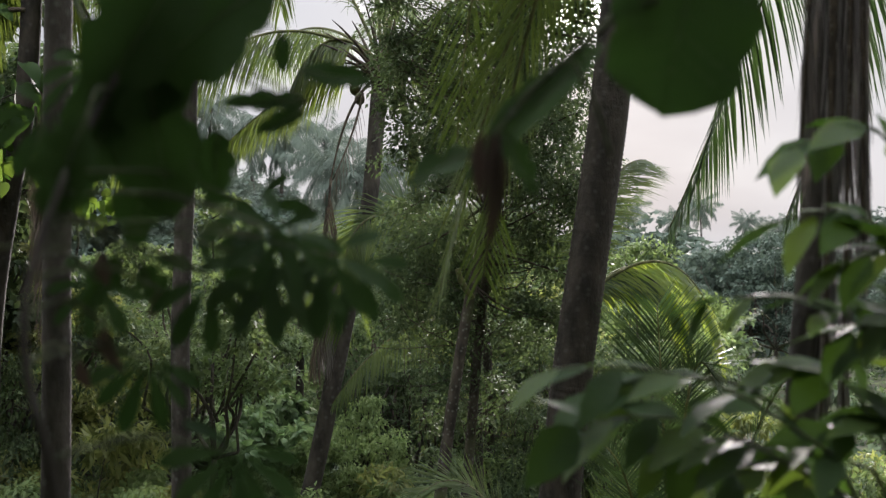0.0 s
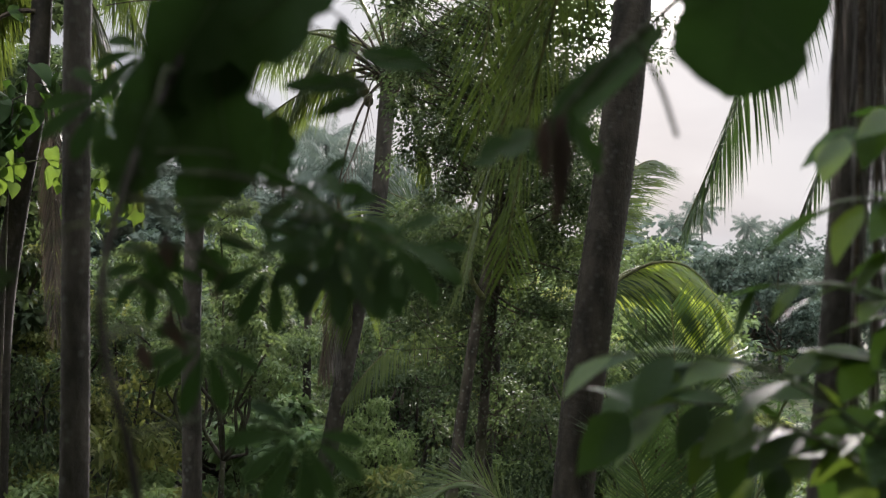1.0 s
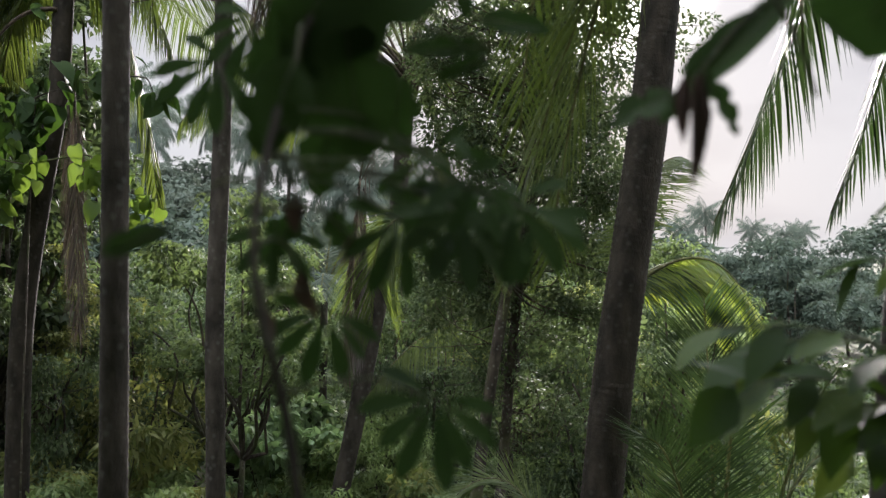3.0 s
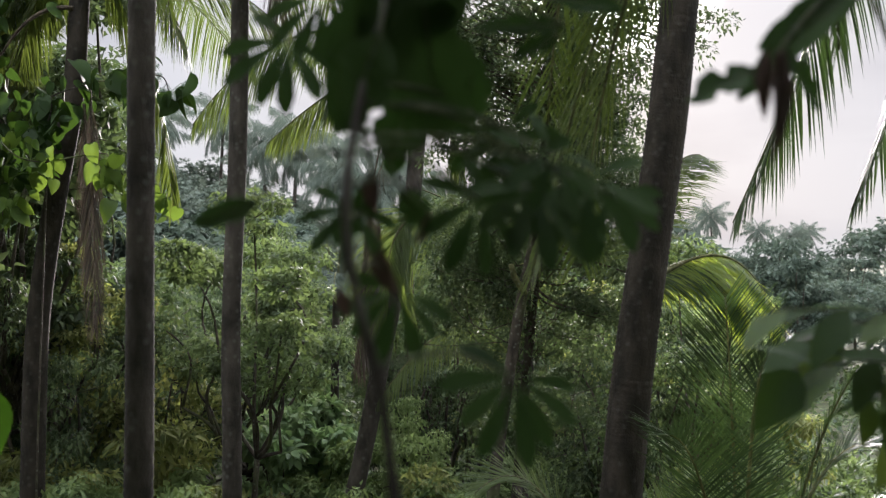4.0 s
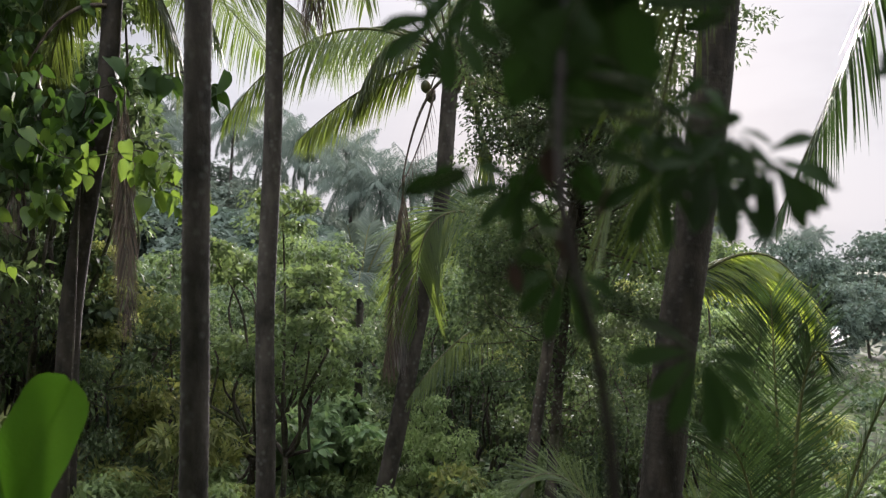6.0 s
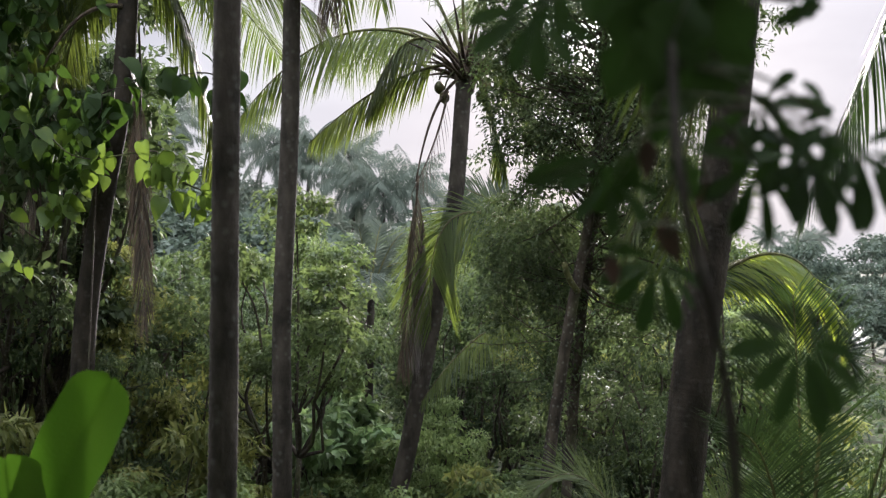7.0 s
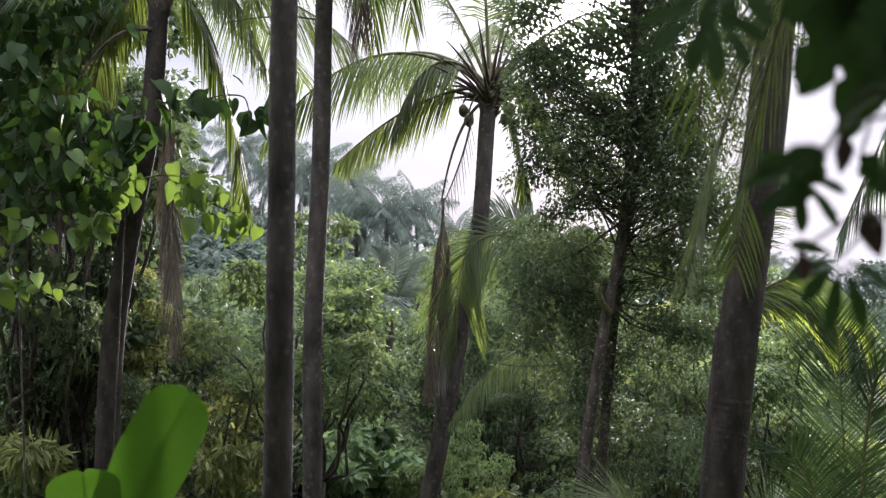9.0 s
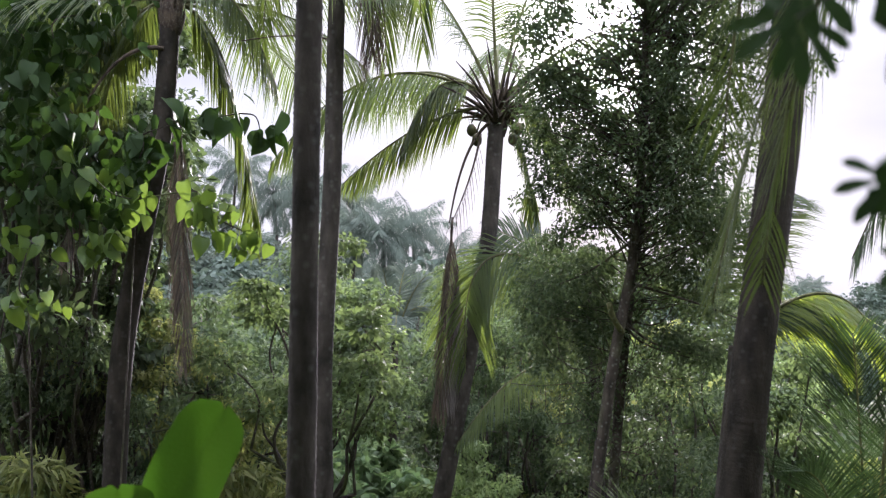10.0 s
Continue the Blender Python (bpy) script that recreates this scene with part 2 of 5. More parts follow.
def tube(path, radii, sides=8, squash=None):
    path = np.asarray(path, float)
    n = len(path)
    radii = np.broadcast_to(radii, (n,))
    tan = unit(np.gradient(path, axis=0))
    ref = np.where(np.abs(tan[:, 2:3]) > 0.9, np.array([[1.0, 0, 0]]), UP[None])
    a = unit(np.cross(tan, ref))
    for i in range(1, n):
        a[i] = unit(a[i - 1] - tan[i] * (a[i - 1] @ tan[i]))
    b = np.cross(tan, a)
    ang = np.linspace(0, 2 * np.pi, sides, endpoint=False)
    ring = a[:, None] * np.cos(ang)[None, :, None] + b[:, None] * np.sin(ang)[None, :, None]
    verts = (path[:, None] + ring * radii[:, None, None]).reshape(-1, 3)
    faces = []
    for i in range(n - 1):
        for j in range(sides):
            k = (j + 1) % sides
            faces.append((i * sides + j, i * sides + k, (i + 1) * sides + k, (i + 1) * sides + j))
    faces.append(tuple(range(sides - 1, -1, -1)))
    faces.append(tuple((n - 1) * sides + j for j in range(sides)))
    return verts, faces


OVATE = ((0.18, 0.62), (0.42, 1.0), (0.72, 0.66))
LANCE = ((0.3, 0.95), (0.68, 0.8))
SIMPLE = ((0.42, 1.0),)
HEART = ((-0.11, 0.5), (-0.03, 0.82), (0.12, 1.0), (0.32, 0.97), (0.52, 0.8), (0.72, 0.52), (0.88, 0.22))
OBOVATE = ((0.25, 0.42), (0.55, 0.9), (0.78, 1.0), (0.93, 0.55))
STRAP = ((0.04, 0.7), (0.35, 1.0), (0.7, 0.75))


def blades(base, way, normal, length, width, shape=OVATE, fold=0.2, curl=0.15, sag=0.0):
    """Many leaf blades in one mesh: each a folded strip from base along way, curled back and sagging."""
    base, way, normal = (np.atleast_2d(np.asarray(v, float)) for v in (base, way, normal))
    n = len(base)
    length, width, fold, curl, sag = (np.broadcast_to(np.asarray(v, float), (n,))[:, None] for v in (length, width, fold, curl, sag))
    way = unit(way)
    side = unit(np.cross(way, normal))
    nor = np.cross(side, way)
    rows = [base]

    def centre(s):
        return base + way * length * s - nor * length * curl * s * abs(s) - UP * length * sag * s * abs(s)

    for s, w in shape:
        c = centre(s)
        lift = nor * width * 0.5 * w * fold
        rows += [c - side * width * 0.5 * w + lift, c, c + side * width * 0.5 * w + lift]
    rows.append(centre(1.0))
    k = len(rows)
    verts = np.stack(rows, 1).reshape(-1, 3)
    one = [(0, 2, 1), (0, 3, 2)]
    for i in range(len(shape) - 1):
        a = 1 + 3 * i
        one += [(a, a + 1, a + 4, a + 3), (a + 1, a + 2, a + 5, a + 4)]
    a = 1 + 3 * (len(shape) - 1)
    one += [(a, a + 1, k - 1), (a + 1, a + 2, k - 1)]
    faces = [tuple(v + j * k for v in f) for j in range(n) for f in one]
    return verts, faces


def bezier(p0, p1, p2, s):
    s = np.asarray(s)[:, None]
    p0, p1, p2 = (np.asarray(p, float) for p in (p0, p1, p2))
    return (1 - s) ** 2 * p0 + 2 * s * (1 - s) * p1 + s**2 * p2


def frond_geo(p0, p1, p2, leaflet=0.7, n=70, droop=0.5, vee=0.2, start=0.16, width=0.035, seed=0, thick=0.022, roll=0.0, hang=0.6, sparse=0.04, sweep=0.65, shape=STRAP):
    """A feather palm frond: (rachis, leaflets). Leaflets stand off both sides of a drooping rachis and hang."""
    r = np.random.default_rng(seed)
    s = np.linspace(0, 1, 22)
    line = bezier(p0, p1, p2, s)
    rachis = tube(line, thick * (1.0 - 0.9 * s) + 0.003, 6)
    out = []
    for sign in (-1, 1):
        u = np.sort(np.linspace(start, 0.995, n) + r.normal(0, 0.2 / n, n)).clip(0, 1)
        u = u[r.random(n) > sparse]
        at = bezier(p0, p1, p2, u)
        tan = unit(bezier(p0, p1, p2, (u + 0.01)) - bezier(p0, p1, p2, (u - 0.01)))
        flat = np.cross(tan, UP)
        weak = np.linalg.norm(flat, axis=1, keepdims=True)
        flat = unit(flat + np.array([1.0, 0, 0]) * (weak < 0.15))
        nor = np.cross(flat, tan)
        ca, sa = math.cos(roll), math.sin(roll)
        flat, nor = flat * ca + nor * sa, nor * ca - flat * sa
        fwd = (sweep * (0.7 + 0.7 * u) + r.normal(0, 0.06, len(u)))[:, None]
        way = unit(sign * flat + tan * fwd + nor * (vee + r.normal(0, 0.08, len(u)))[:, None])
        way = unit(way - UP * (droop * (0.8 + 0.4 * r.random(len(u))))[:, None])
        size = leaflet * (0.5 + 0.5 * np.sin(np.pi * np.clip((u - start) / (1 - start) * 0.72 + 0.2, 0, 1))) * np.where(u > 0.85, 1 - (u - 0.85) * 3.6, 1) * r.normal(1, 0.07, len(u))
        wide = unit(tan - way * (tan * way).sum(1, keepdims=True) + r.normal(0, 0.12, (len(u), 3)))
        blade_n = np.cross(wide, way) * sign
        out.append(blades(at, way, blade_n, size, width * r.normal(1, 0.1, len(u)), shape, fold=0.5, curl=r.normal(0.03, 0.05, len(u)), sag=hang * (0.6 + 0.6 * r.random(len(u)))))
    return rachis, join(*out)


def add_frond(palm, p0, p1, p2, mat=None, label="", **kw):
    rachis, leaflets = frond_geo(p0, p1, p2, **kw)
    stalk = part("frond", rachis, M_PALM_DEAD if mat is M_PALM_DEAD else M_RACHIS, palm, label)
    part("blade", leaflets, mat or M_PALM, stalk)
    return stalk


def trunk_geo(points, r0, r1, sides=18, ring=0.055, wobble=0.014, seed=0, flare=0.35):
    """A palm stem with ring scars, a swollen foot and slight lumps."""
    r = np.random.default_rng(seed)
    length = np.linalg.norm(np.diff(np.asarray(points, float), axis=0), axis=1).sum()
    n = max(12, int(length / ring * 2))
    line = smooth_path(points, n)
    s = np.linspace(0, 1, n)
    rad = r0 + (r1 - r0) * s + flare * r0 * np.exp(-s * length / 0.35)
    rad *= 1 + np.where(np.arange(n) % 2, 0.022, -0.022) + r.normal(0, 0.008, n)
    v, f = tube(line, rad, sides)
    ang = np.tile(np.linspace(0, 2 * np.pi, sides, endpoint=False), n)
    hgt = np.repeat(s * length, sides)
    lump = 1 + wobble * (np.sin(ang * 2 + hgt * 1.7) + 0.6 * np.sin(ang * 3 - hgt * 2.9 + 1))
    centre = np.repeat(line, sides, 0)
    return centre + (v - centre) * lump[:, None], f


def nut_geo(at, r=0.11, seed=0):
    bm = bmesh.new()
    bmesh.ops.create_icosphere(bm, subdivisions=2, radius=r)
    v = np.array([q.co for q in bm.verts])
    f = [tuple(q.index for q in face.verts) for face in bm.faces]
    bm.free()
    v[:, 2] *= 1.25
    v *= 1 + 0.05 * np.cos(3 * np.arctan2(v[:, 1], v[:, 0]))[:, None]
    return v + np.asarray(at), f


# ---- ground: a slope under the camera, a valley floor, hills behind ----
def smooth(a, b, x):
    t = np.clip((x - a) / (b - a), 0, 1)
    return t * t * (3 - 2 * t)


def ground_z(x, y):
    x, y = np.asarray(x, float), np.asarray(y, float)
    near = 3.3 * (1 - smooth(1.5, 9.0, y))
    hill = smooth(45, 115, y) * (1.0 + 11.5 * smooth(8, -40, x)) * (1 - 0.8 * smooth(200, 600, y))
    lumps = 0.12 * np.sin(x * 0.9 + 1.3 * np.sin(y * 0.5)) * np.cos(y * 0.7) + 0.5 * np.sin(x * 0.07) * np.sin(y * 0.05) * smooth(25, 60, y)
    return near + hill + lumps


def ground():
    c = np.sinh(np.linspace(-6.2, 6.2, 150)) * 5.0
    r = np.sinh(np.linspace(-6.2, 6.2, 170)) * 5.0 + 6
    gx, gy = np.meshgrid(c, r)
    v = np.stack([gx, gy, ground_z(gx, gy)], -1).reshape(-1, 3)
    w = len(c)
    f = [(i * w + j, i * w + j + 1, (i + 1) * w + j + 1, (i + 1) * w + j) for i in range(len(r) - 1) for j in range(w - 1)]
    ob = new("ground", mesh_of("ground", v, f, M_SOIL))
    tagged(ob, "dark mossy forest soil falling away into a valley", "ground", kind="structure")


ground()


def gz(x, y):
    return float(ground_z(x, y))


# ---- palms ----
def palm(points, r0, r1, label, group="coconut palms", seed=0, name="coconut_palm", bark=None):
    root = thing(name, points[0], label, "palm tree", group)
    part("trunk", trunk_geo(points, r0, r1, seed=seed), bark or M_TRUNK, root)
    return root


def crown_fronds(root, top, count, length, seed, low=-35, high=75, leaflet=0.75, n=72, skip=(), droop=0.45, mats=(M_PALM,)):
    """A ring of arching fronds round the top of a stem; skip: sectors (degrees from +x) left open."""
    r = np.random.default_rng(seed)
    for k in range(count):
        az = (k * 137.5 + r.normal(0, 8)) % 360
        if any(a <= az <= b for a, b in skip):
            continue
        el = radians(low + (high - low) * ((k + 0.5) / count) + r.normal(0, 5))
        L = length * r.normal(1, 0.07)
        d = np.array([math.cos(radians(az)), math.sin(radians(az)), 0.0])
        p0 = np.asarray(top, float) + d * 0.08
        p1 = p0 + (d * math.cos(el) + UP * math.sin(el)) * L * 0.55
        p2 = p1 + (d * math.cos(el - 0.9) + UP * math.sin(el - 0.9)) * L * 0.5
        add_frond(root, p0, p1, p2, mats[k % len(mats)], leaflet=leaflet, n=n, droop=droop, seed=seed * 31 + k, hang=0.6, width=0.016)


def leaf_bases(root, top, count, length, seed, spread=0.5, thick=0.045, bulb=1.0):
    """Old and upright frond bases and fibre that sheathe the head of the stem."""
    r = np.random.default_rng(seed)
    out = [tube(smooth_path([np.asarray(top) - UP * 0.4, np.asarray(top) - UP * 0.1, np.asarray(top) + UP * 0.25], 8), bulb * np.array([0.1, 0.13, 0.15, 0.16, 0.15, 0.12, 0.08, 0.03]), 9)]
    for k in range(count):
        az = k * 2.4 + r.normal(0, 0.25)
        el = radians(88 - 75 * spread * r.random() ** 0.7)
        out_way = np.array([math.cos(az), math.sin(az), 0])
        p0 = np.asarray(top) + out_way * 0.07 - UP * 0.25 * r.random()
        L = length * r.uniform(0.45, 1.25)
        p1 = p0 + (out_way * math.cos(el) + UP * math.sin(el)) * L * 0.55
        p2 = p1 + (out_way * math.cos(el - 0.3) + UP * math.sin(el - 0.3)) * L * 0.45
        out.append(tube(bezier(p0, p1, p2, np.linspace(0, 1, 6)), thick * np.array([1.0, 0.72, 0.52, 0.4, 0.3, 0.12]) * r.uniform(0.7, 1.15), 5))
    return part("fibre_sheath", join(*out), M_FIBRE, root, "dark fibrous leaf bases")


def dead_strands(root, p0, p2, count, seed, spread=0.18, length=0.7, label="brown dead frond hanging down", mat=M_PALM_DEAD, droop=2.8, sweep=0.4):
    """A withered frond that hangs: its rachis with limp brown leaflets."""
    p0, p2 = np.asarray(p0, float), np.asarray(p2, float)
    side = np.array([spread, 0, 0])
    rachis, leaves = frond_geo(p0, (p0 + p2) / 2 + side * 0.6, p2, leaflet=length, n=count, droop=droop, vee=0, start=0.1, width=0.008, seed=seed, thick=0.016, hang=0.7, sparse=0.15, sweep=sweep)
    stalk = part("dead_frond", rachis, M_FIBRE, root, label)
    part("blade", leaves, mat, stalk)


# thick leaning stem
E_TOP = (2.05, 9.0, 11.6)
palm_e = palm([(0.72, 9.0, gz(0.72, 9)), (1.02, 9.0, 2.73), (1.17, 9.0, 4.12), (1.42, 9.0, 5.85), (1.56, 9.0, 7.1), (1.8, 9.0, 9.2), E_TOP], 0.19, 0.155,
              "leaning coconut palm with a thick smooth dark stem", seed=1, bark=M_TRUNK_DARK)
crown_fronds(palm_e, E_TOP, 24, 4.4, 3, low=-5, high=80, n=50)
leaf_bases(palm_e, E_TOP, 14, 0.5, 3)

# two slim upright stems
A_TOP = (-2.25, 6.1, 9.8)
palm_a = palm([(-2.36, 6.1, gz(-2.36, 6.1)), (-2.32, 6.1, 3.5), (-2.31, 6.1, 5.11), (-2.3, 6.1, 6.47), A_TOP], 0.088, 0.078, "slim upright coconut palm with a dark ringed stem", seed=2)
crown_fronds(palm_a, A_TOP, 24, 3.8, 4, low=5, high=80, n=50)
leaf_bases(palm_a, A_TOP, 10, 0.4, 4)
B_TOP = (-2.62, 10.75, 10.6)
palm_b = palm([(-2.78, 10.75, gz(-2.78, 10.75)), (-2.76, 10.75, 2.56), (-2.77, 10.75, 4.22), (-2.70, 10.75, 6.0), (-2.67, 10.75, 7.81), B_TOP], 0.105, 0.09,
              "slim straight coconut palm with a grey-brown stem", seed=3)
crown_fronds(palm_b, B_TOP, 14, 3.6, 5, low=-20, high=80)
leaf_bases(palm_b, B_TOP, 10, 0.4, 5)
add_frond(palm_b, B_TOP, (-1.9, 10.9, 10.3), (-1.75, 11.0, 7.6), M_PALM, leaflet=0.75, n=105, droop=1.4, seed=51, width=0.016)
add_frond(palm_b, B_TOP, (-2.3, 10.95, 10.2), (-2.15, 11.1, 7.4), M_PALM, leaflet=0.7, n=105, droop=1.6, seed=52, width=0.016)
add_frond(palm_b, B_TOP, (-3.4, 10.9, 10.4), (-3.5, 11.0, 7.6), M_PALM, leaflet=0.6, n=95, droop=1.4, seed=53, width=0.015)
dead_strands(palm_b, (-2.45, 10.9, 9.9), (-2.3, 10.95, 7.5), 110, 54, length=0.6)

part("bare_rachis", tube(bezier((-2.7, 10.8, 7.6), (-3.1, 10.9, 7.74), (-3.72, 10.9, 7.62), np.linspace(0, 1, 10)), np.linspace(0.012, 0.006, 10), 5), M_FIBRE, palm_b, "thin bare dead frond stalk")

# leaning palm wrapped by a climber, with withered fronds
L_TOP = (-4.7, 11.7, 8.3)
palm_l = palm([(-5.3, 11.7, gz(-5.3, 11.7)), (-5.24, 11.7, 2.82), (-5.19, 11.7, 4.17), (-4.99, 11.7, 5.59), (-4.79, 11.7, 6.77), L_TOP], 0.14, 0.115,
              "leaning coconut palm with withered brown fronds under its crown", seed=4, bark=M_TRUNK_DARK)
leaf_bases(palm_l, L_TOP, 14, 0.5, 6)
crown_fronds(palm_l, L_TOP, 18, 3.0, 6, low=-5, high=75, n=95, skip=((215, 325),), mats=(M_PALM, M_PALM, M_PALM_OLD))
add_frond(palm_l, L_TOP, (-4.05, 12.2, 8.35), (-3.8, 12.3, 5.5), M_PALM_OLD, leaflet=0.6, n=100, droop=1.5, seed=61, width=0.021)
add_frond(palm_l, L_TOP, (-5.9, 12.5, 8.9), (-6.5, 12.8, 6.6), M_PALM_OLD, leaflet=0.7, n=85, droop=1.2, seed=62, width=0.016)
add_frond(palm_l, L_TOP, (-5.5, 12.1, 8.5), (-5.75, 12.3, 6.5), M_PALM_OLD, leaflet=0.6, n=85, droop=1.2, seed=63, width=0.016)
part("spent_stalk", tube(bezier((-4.75, 11.6, 7.72), (-5.25, 11.5, 7.8), (-5.6, 11.45, 7.0), np.linspace(0, 1, 12)), np.linspace(0.03, 0.012, 12), 6), M_FIBRE, palm_l, "bare dark arching stalk")
add_frond(palm_l, L_TOP, (-4.0, 11.5, 8.9), (-3.4, 11.4, 7.2), M_PALM, leaflet=0.55, n=95, droop=1.2, seed=67, width=0.015)
dead_strands(palm_l, (-4.5, 11.4, 6.9), (-4.3, 11.0, 4.1), 120, 64, spread=0.06, length=0.44)
dead_strands(palm_l, (-4.56, 11.4, 6.6), (-4.38, 11.1, 4.7), 95, 65, spread=0.06, length=0.4)
dead_strands(palm_l, (-5.5, 11.6, 7.0), (-5.8, 11.3, 5.3), 85, 66, length=0.44)

# curved palm with an open crown and coconuts
C_TOP = (-0.82, 13.6, 7.45)
palm_c = palm([(-2.15, 12.6, gz(-2.15, 12.6)), (-1.62, 12.6, 2.1), (-1.28, 12.8, 3.84), (-0.98, 13.2, 5.43), (-0.86, 13.5, 6.9), C_TOP], 0.115, 0.105,
              "curved coconut palm with an open crown and green coconuts", seed=5)
leaf_bases(palm_c, C_TOP, 44, 0.95, 7, 1.0)
for k, (p1, p2, m, lf, dr) in enumerate((
        ((-2.4, 13.3, 8.6), (-3.8, 13.2, 6.6), M_PALM, 0.62, 1.4),
        ((-1.75, 13.6, 7.5), (-2.9, 13.6, 6.4), M_PALM_OLD, 0.5, 1.5),
        ((-1.65, 13.4, 8.35), (-2.12, 13.4, 6.75), M_PALM_OLD, 0.5, 1.5),
        ((-0.45, 13.6, 7.35), (-0.33, 13.6, 5.8), M_PALM_OLD, 0.42, 1.2),
        ((-0.1, 13.8, 7.8), (0.3, 13.9, 6.2), M_PALM_OLD, 0.5, 1.2),
        ((-1.4, 13.8, 9.0), (-2.3, 14.0, 9.9), M_PALM, 0.8, 0.3),
        ((-0.9, 13.5, 9.3), (-1.0, 13.3, 10.9), M_PALM, 0.7, 0.2),
        ((-0.5, 13.7, 9.2), (0.3, 14.0, 10.4), M_PALM, 0.8, 0.3),
        ((0.1, 13.6, 8.6), (1.5, 13.8, 8.7), M_PALM, 0.8, 0.7),
        ((-0.8, 14.6, 9.0), (-0.6, 16.2, 8.8), M_PALM, 0.8, 0.7),
        ((-1.8, 14.8, 8.7), (-2.9, 16.0, 8.0), M_PALM, 0.8, 0.9))):
    add_frond(palm_c, C_TOP, p1, p2, m, leaflet=lf, n=84, droop=dr * 0.8, seed=70 + k, thick=0.026, start=0.24, width=0.02, hang=0.6, sweep=0.95)
for k, (x, y, z) in enumerate(((-1.17, 13.5, 7.12), (-0.55, 13.4, 7.12), (-1.1, 13.45, 6.98), (-0.62, 13.5, 7.0))):
    part("coconut", nut_geo((x, y, z), 0.07), M_NUT, palm_c)
    part("nut_stalk", tube(bezier(C_TOP, (x * 0.6 - 0.4, y, z + 0.35), (x, y, z + 0.1), np.linspace(0, 1, 5)), 0.012, 5), M_STEM, palm_c)
part("spent_stalk", tube(bezier((-0.95, 13.45, 7.2), (-1.3, 13.35, 6.9), (-1.46, 13.2, 5.85), np.linspace(0, 1, 14)), np.linspace(0.026, 0.01, 14), 6), M_FIBRE, palm_c, "bare dark spent flower stalk")
dead_strands(palm_c, (-1.05, 13.4, 7.05), (-1.5, 13.0, 5.7), 14, 81, length=0.3)
dead_strands(palm_c, (-1.42, 12.9, 5.9), (-1.62, 12.6, 3.5), 120, 82, spread=0.06, length=0.5)
dead_strands(palm_c, (-1.36, 12.9, 5.3), (-1.5, 12.6, 3.6), 110, 83, spread=0.05, length=0.4, mat=M_PALM_GREY)

# small palm behind the twin tree; one frond arches over in front of the curved stem
S_TOP = (0.3, 13.1, 4.95)
palm_s = palm([(0.5, 13.15, gz(0.5, 13.15)), (0.45, 13.1, 2.8), S_TOP], 0.06, 0.05, "small understory coconut palm with drooping fronds", seed=6)
leaf_bases(palm_s, S_TOP, 6, 0.3, 8, 0.8, 0.02, 0.3)
for k, (p1, p2, m, lf, dr, roll) in enumerate((
        ((-1.45, 12.9, 6.3), (-1.25, 12.7, 3.95), M_PALM, 0.85, 0.5, 1.0),
        ((-0.25, 13.3, 5.6), (-0.95, 13.3, 5.8), M_PALM_GLOSS, 0.7, 0.3, 1.0),
        ((0.9, 13.3, 6.0), (1.6, 13.5, 5.0), M_PALM, 0.6, 0.65, 0.0),
        ((0.4, 14.0, 6.1), (0.7, 14.8, 5.4), M_PALM, 0.5, 0.65, 0.0))):
    add_frond(palm_s, S_TOP, p1, p2, m, leaflet=lf, n=120, droop=dr, seed=90 + k, width=0.017, sweep=0.7, hang=0.4, roll=roll)
palm_v = palm([(0.7, 14.2, gz(0.7, 14.2)), (0.66, 14.1, 1.8), (0.6, 14.0, 3.9)], 0.07, 0.06, "small valley palm with a yellowing frond", seed=9)
for k, (p1, p2, m) in enumerate((((-0.45, 12.9, 4.5), (-1.36, 12.5, 3.1), M_PALM), ((0.5, 14.4, 5.4), (1.2, 14.6, 4.7), M_PALM), ((0.2, 14.8, 5.2), (0.3, 15.6, 4.7), M_PALM))):
    add_frond(palm_v, (0.6, 14.0, 3.9), p1, p2, m, leaflet=0.42, n=120, droop=0.9, seed=190 + k, width=0.016, hang=0.5)

# pale palm that rises from the valley floor, haze put in its colour
P_TOP = (-2.36, 17.0, 4.25)
palm_p = palm([(-2.45, 17.0, gz(-2.45, 17)), (-2.4, 17.0, 2.2), P_TOP], 0.08, 0.06, "palm with a hazy grey-green tint rising from the valley scrub", seed=10)
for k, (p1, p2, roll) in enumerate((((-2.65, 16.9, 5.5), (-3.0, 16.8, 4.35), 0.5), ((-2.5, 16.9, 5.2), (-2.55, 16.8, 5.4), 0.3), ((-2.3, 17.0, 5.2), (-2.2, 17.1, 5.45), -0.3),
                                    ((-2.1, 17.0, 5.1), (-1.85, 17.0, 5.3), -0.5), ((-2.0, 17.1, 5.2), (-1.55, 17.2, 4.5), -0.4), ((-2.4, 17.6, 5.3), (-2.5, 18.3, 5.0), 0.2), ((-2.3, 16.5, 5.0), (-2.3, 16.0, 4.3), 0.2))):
    add_frond(palm_p, P_TOP, p1, p2, M_FAR_HAZE, leaflet=0.5, n=70, droop=0.15, seed=230 + k, width=0.016, hang=0.3, roll=roll, sweep=0.9)

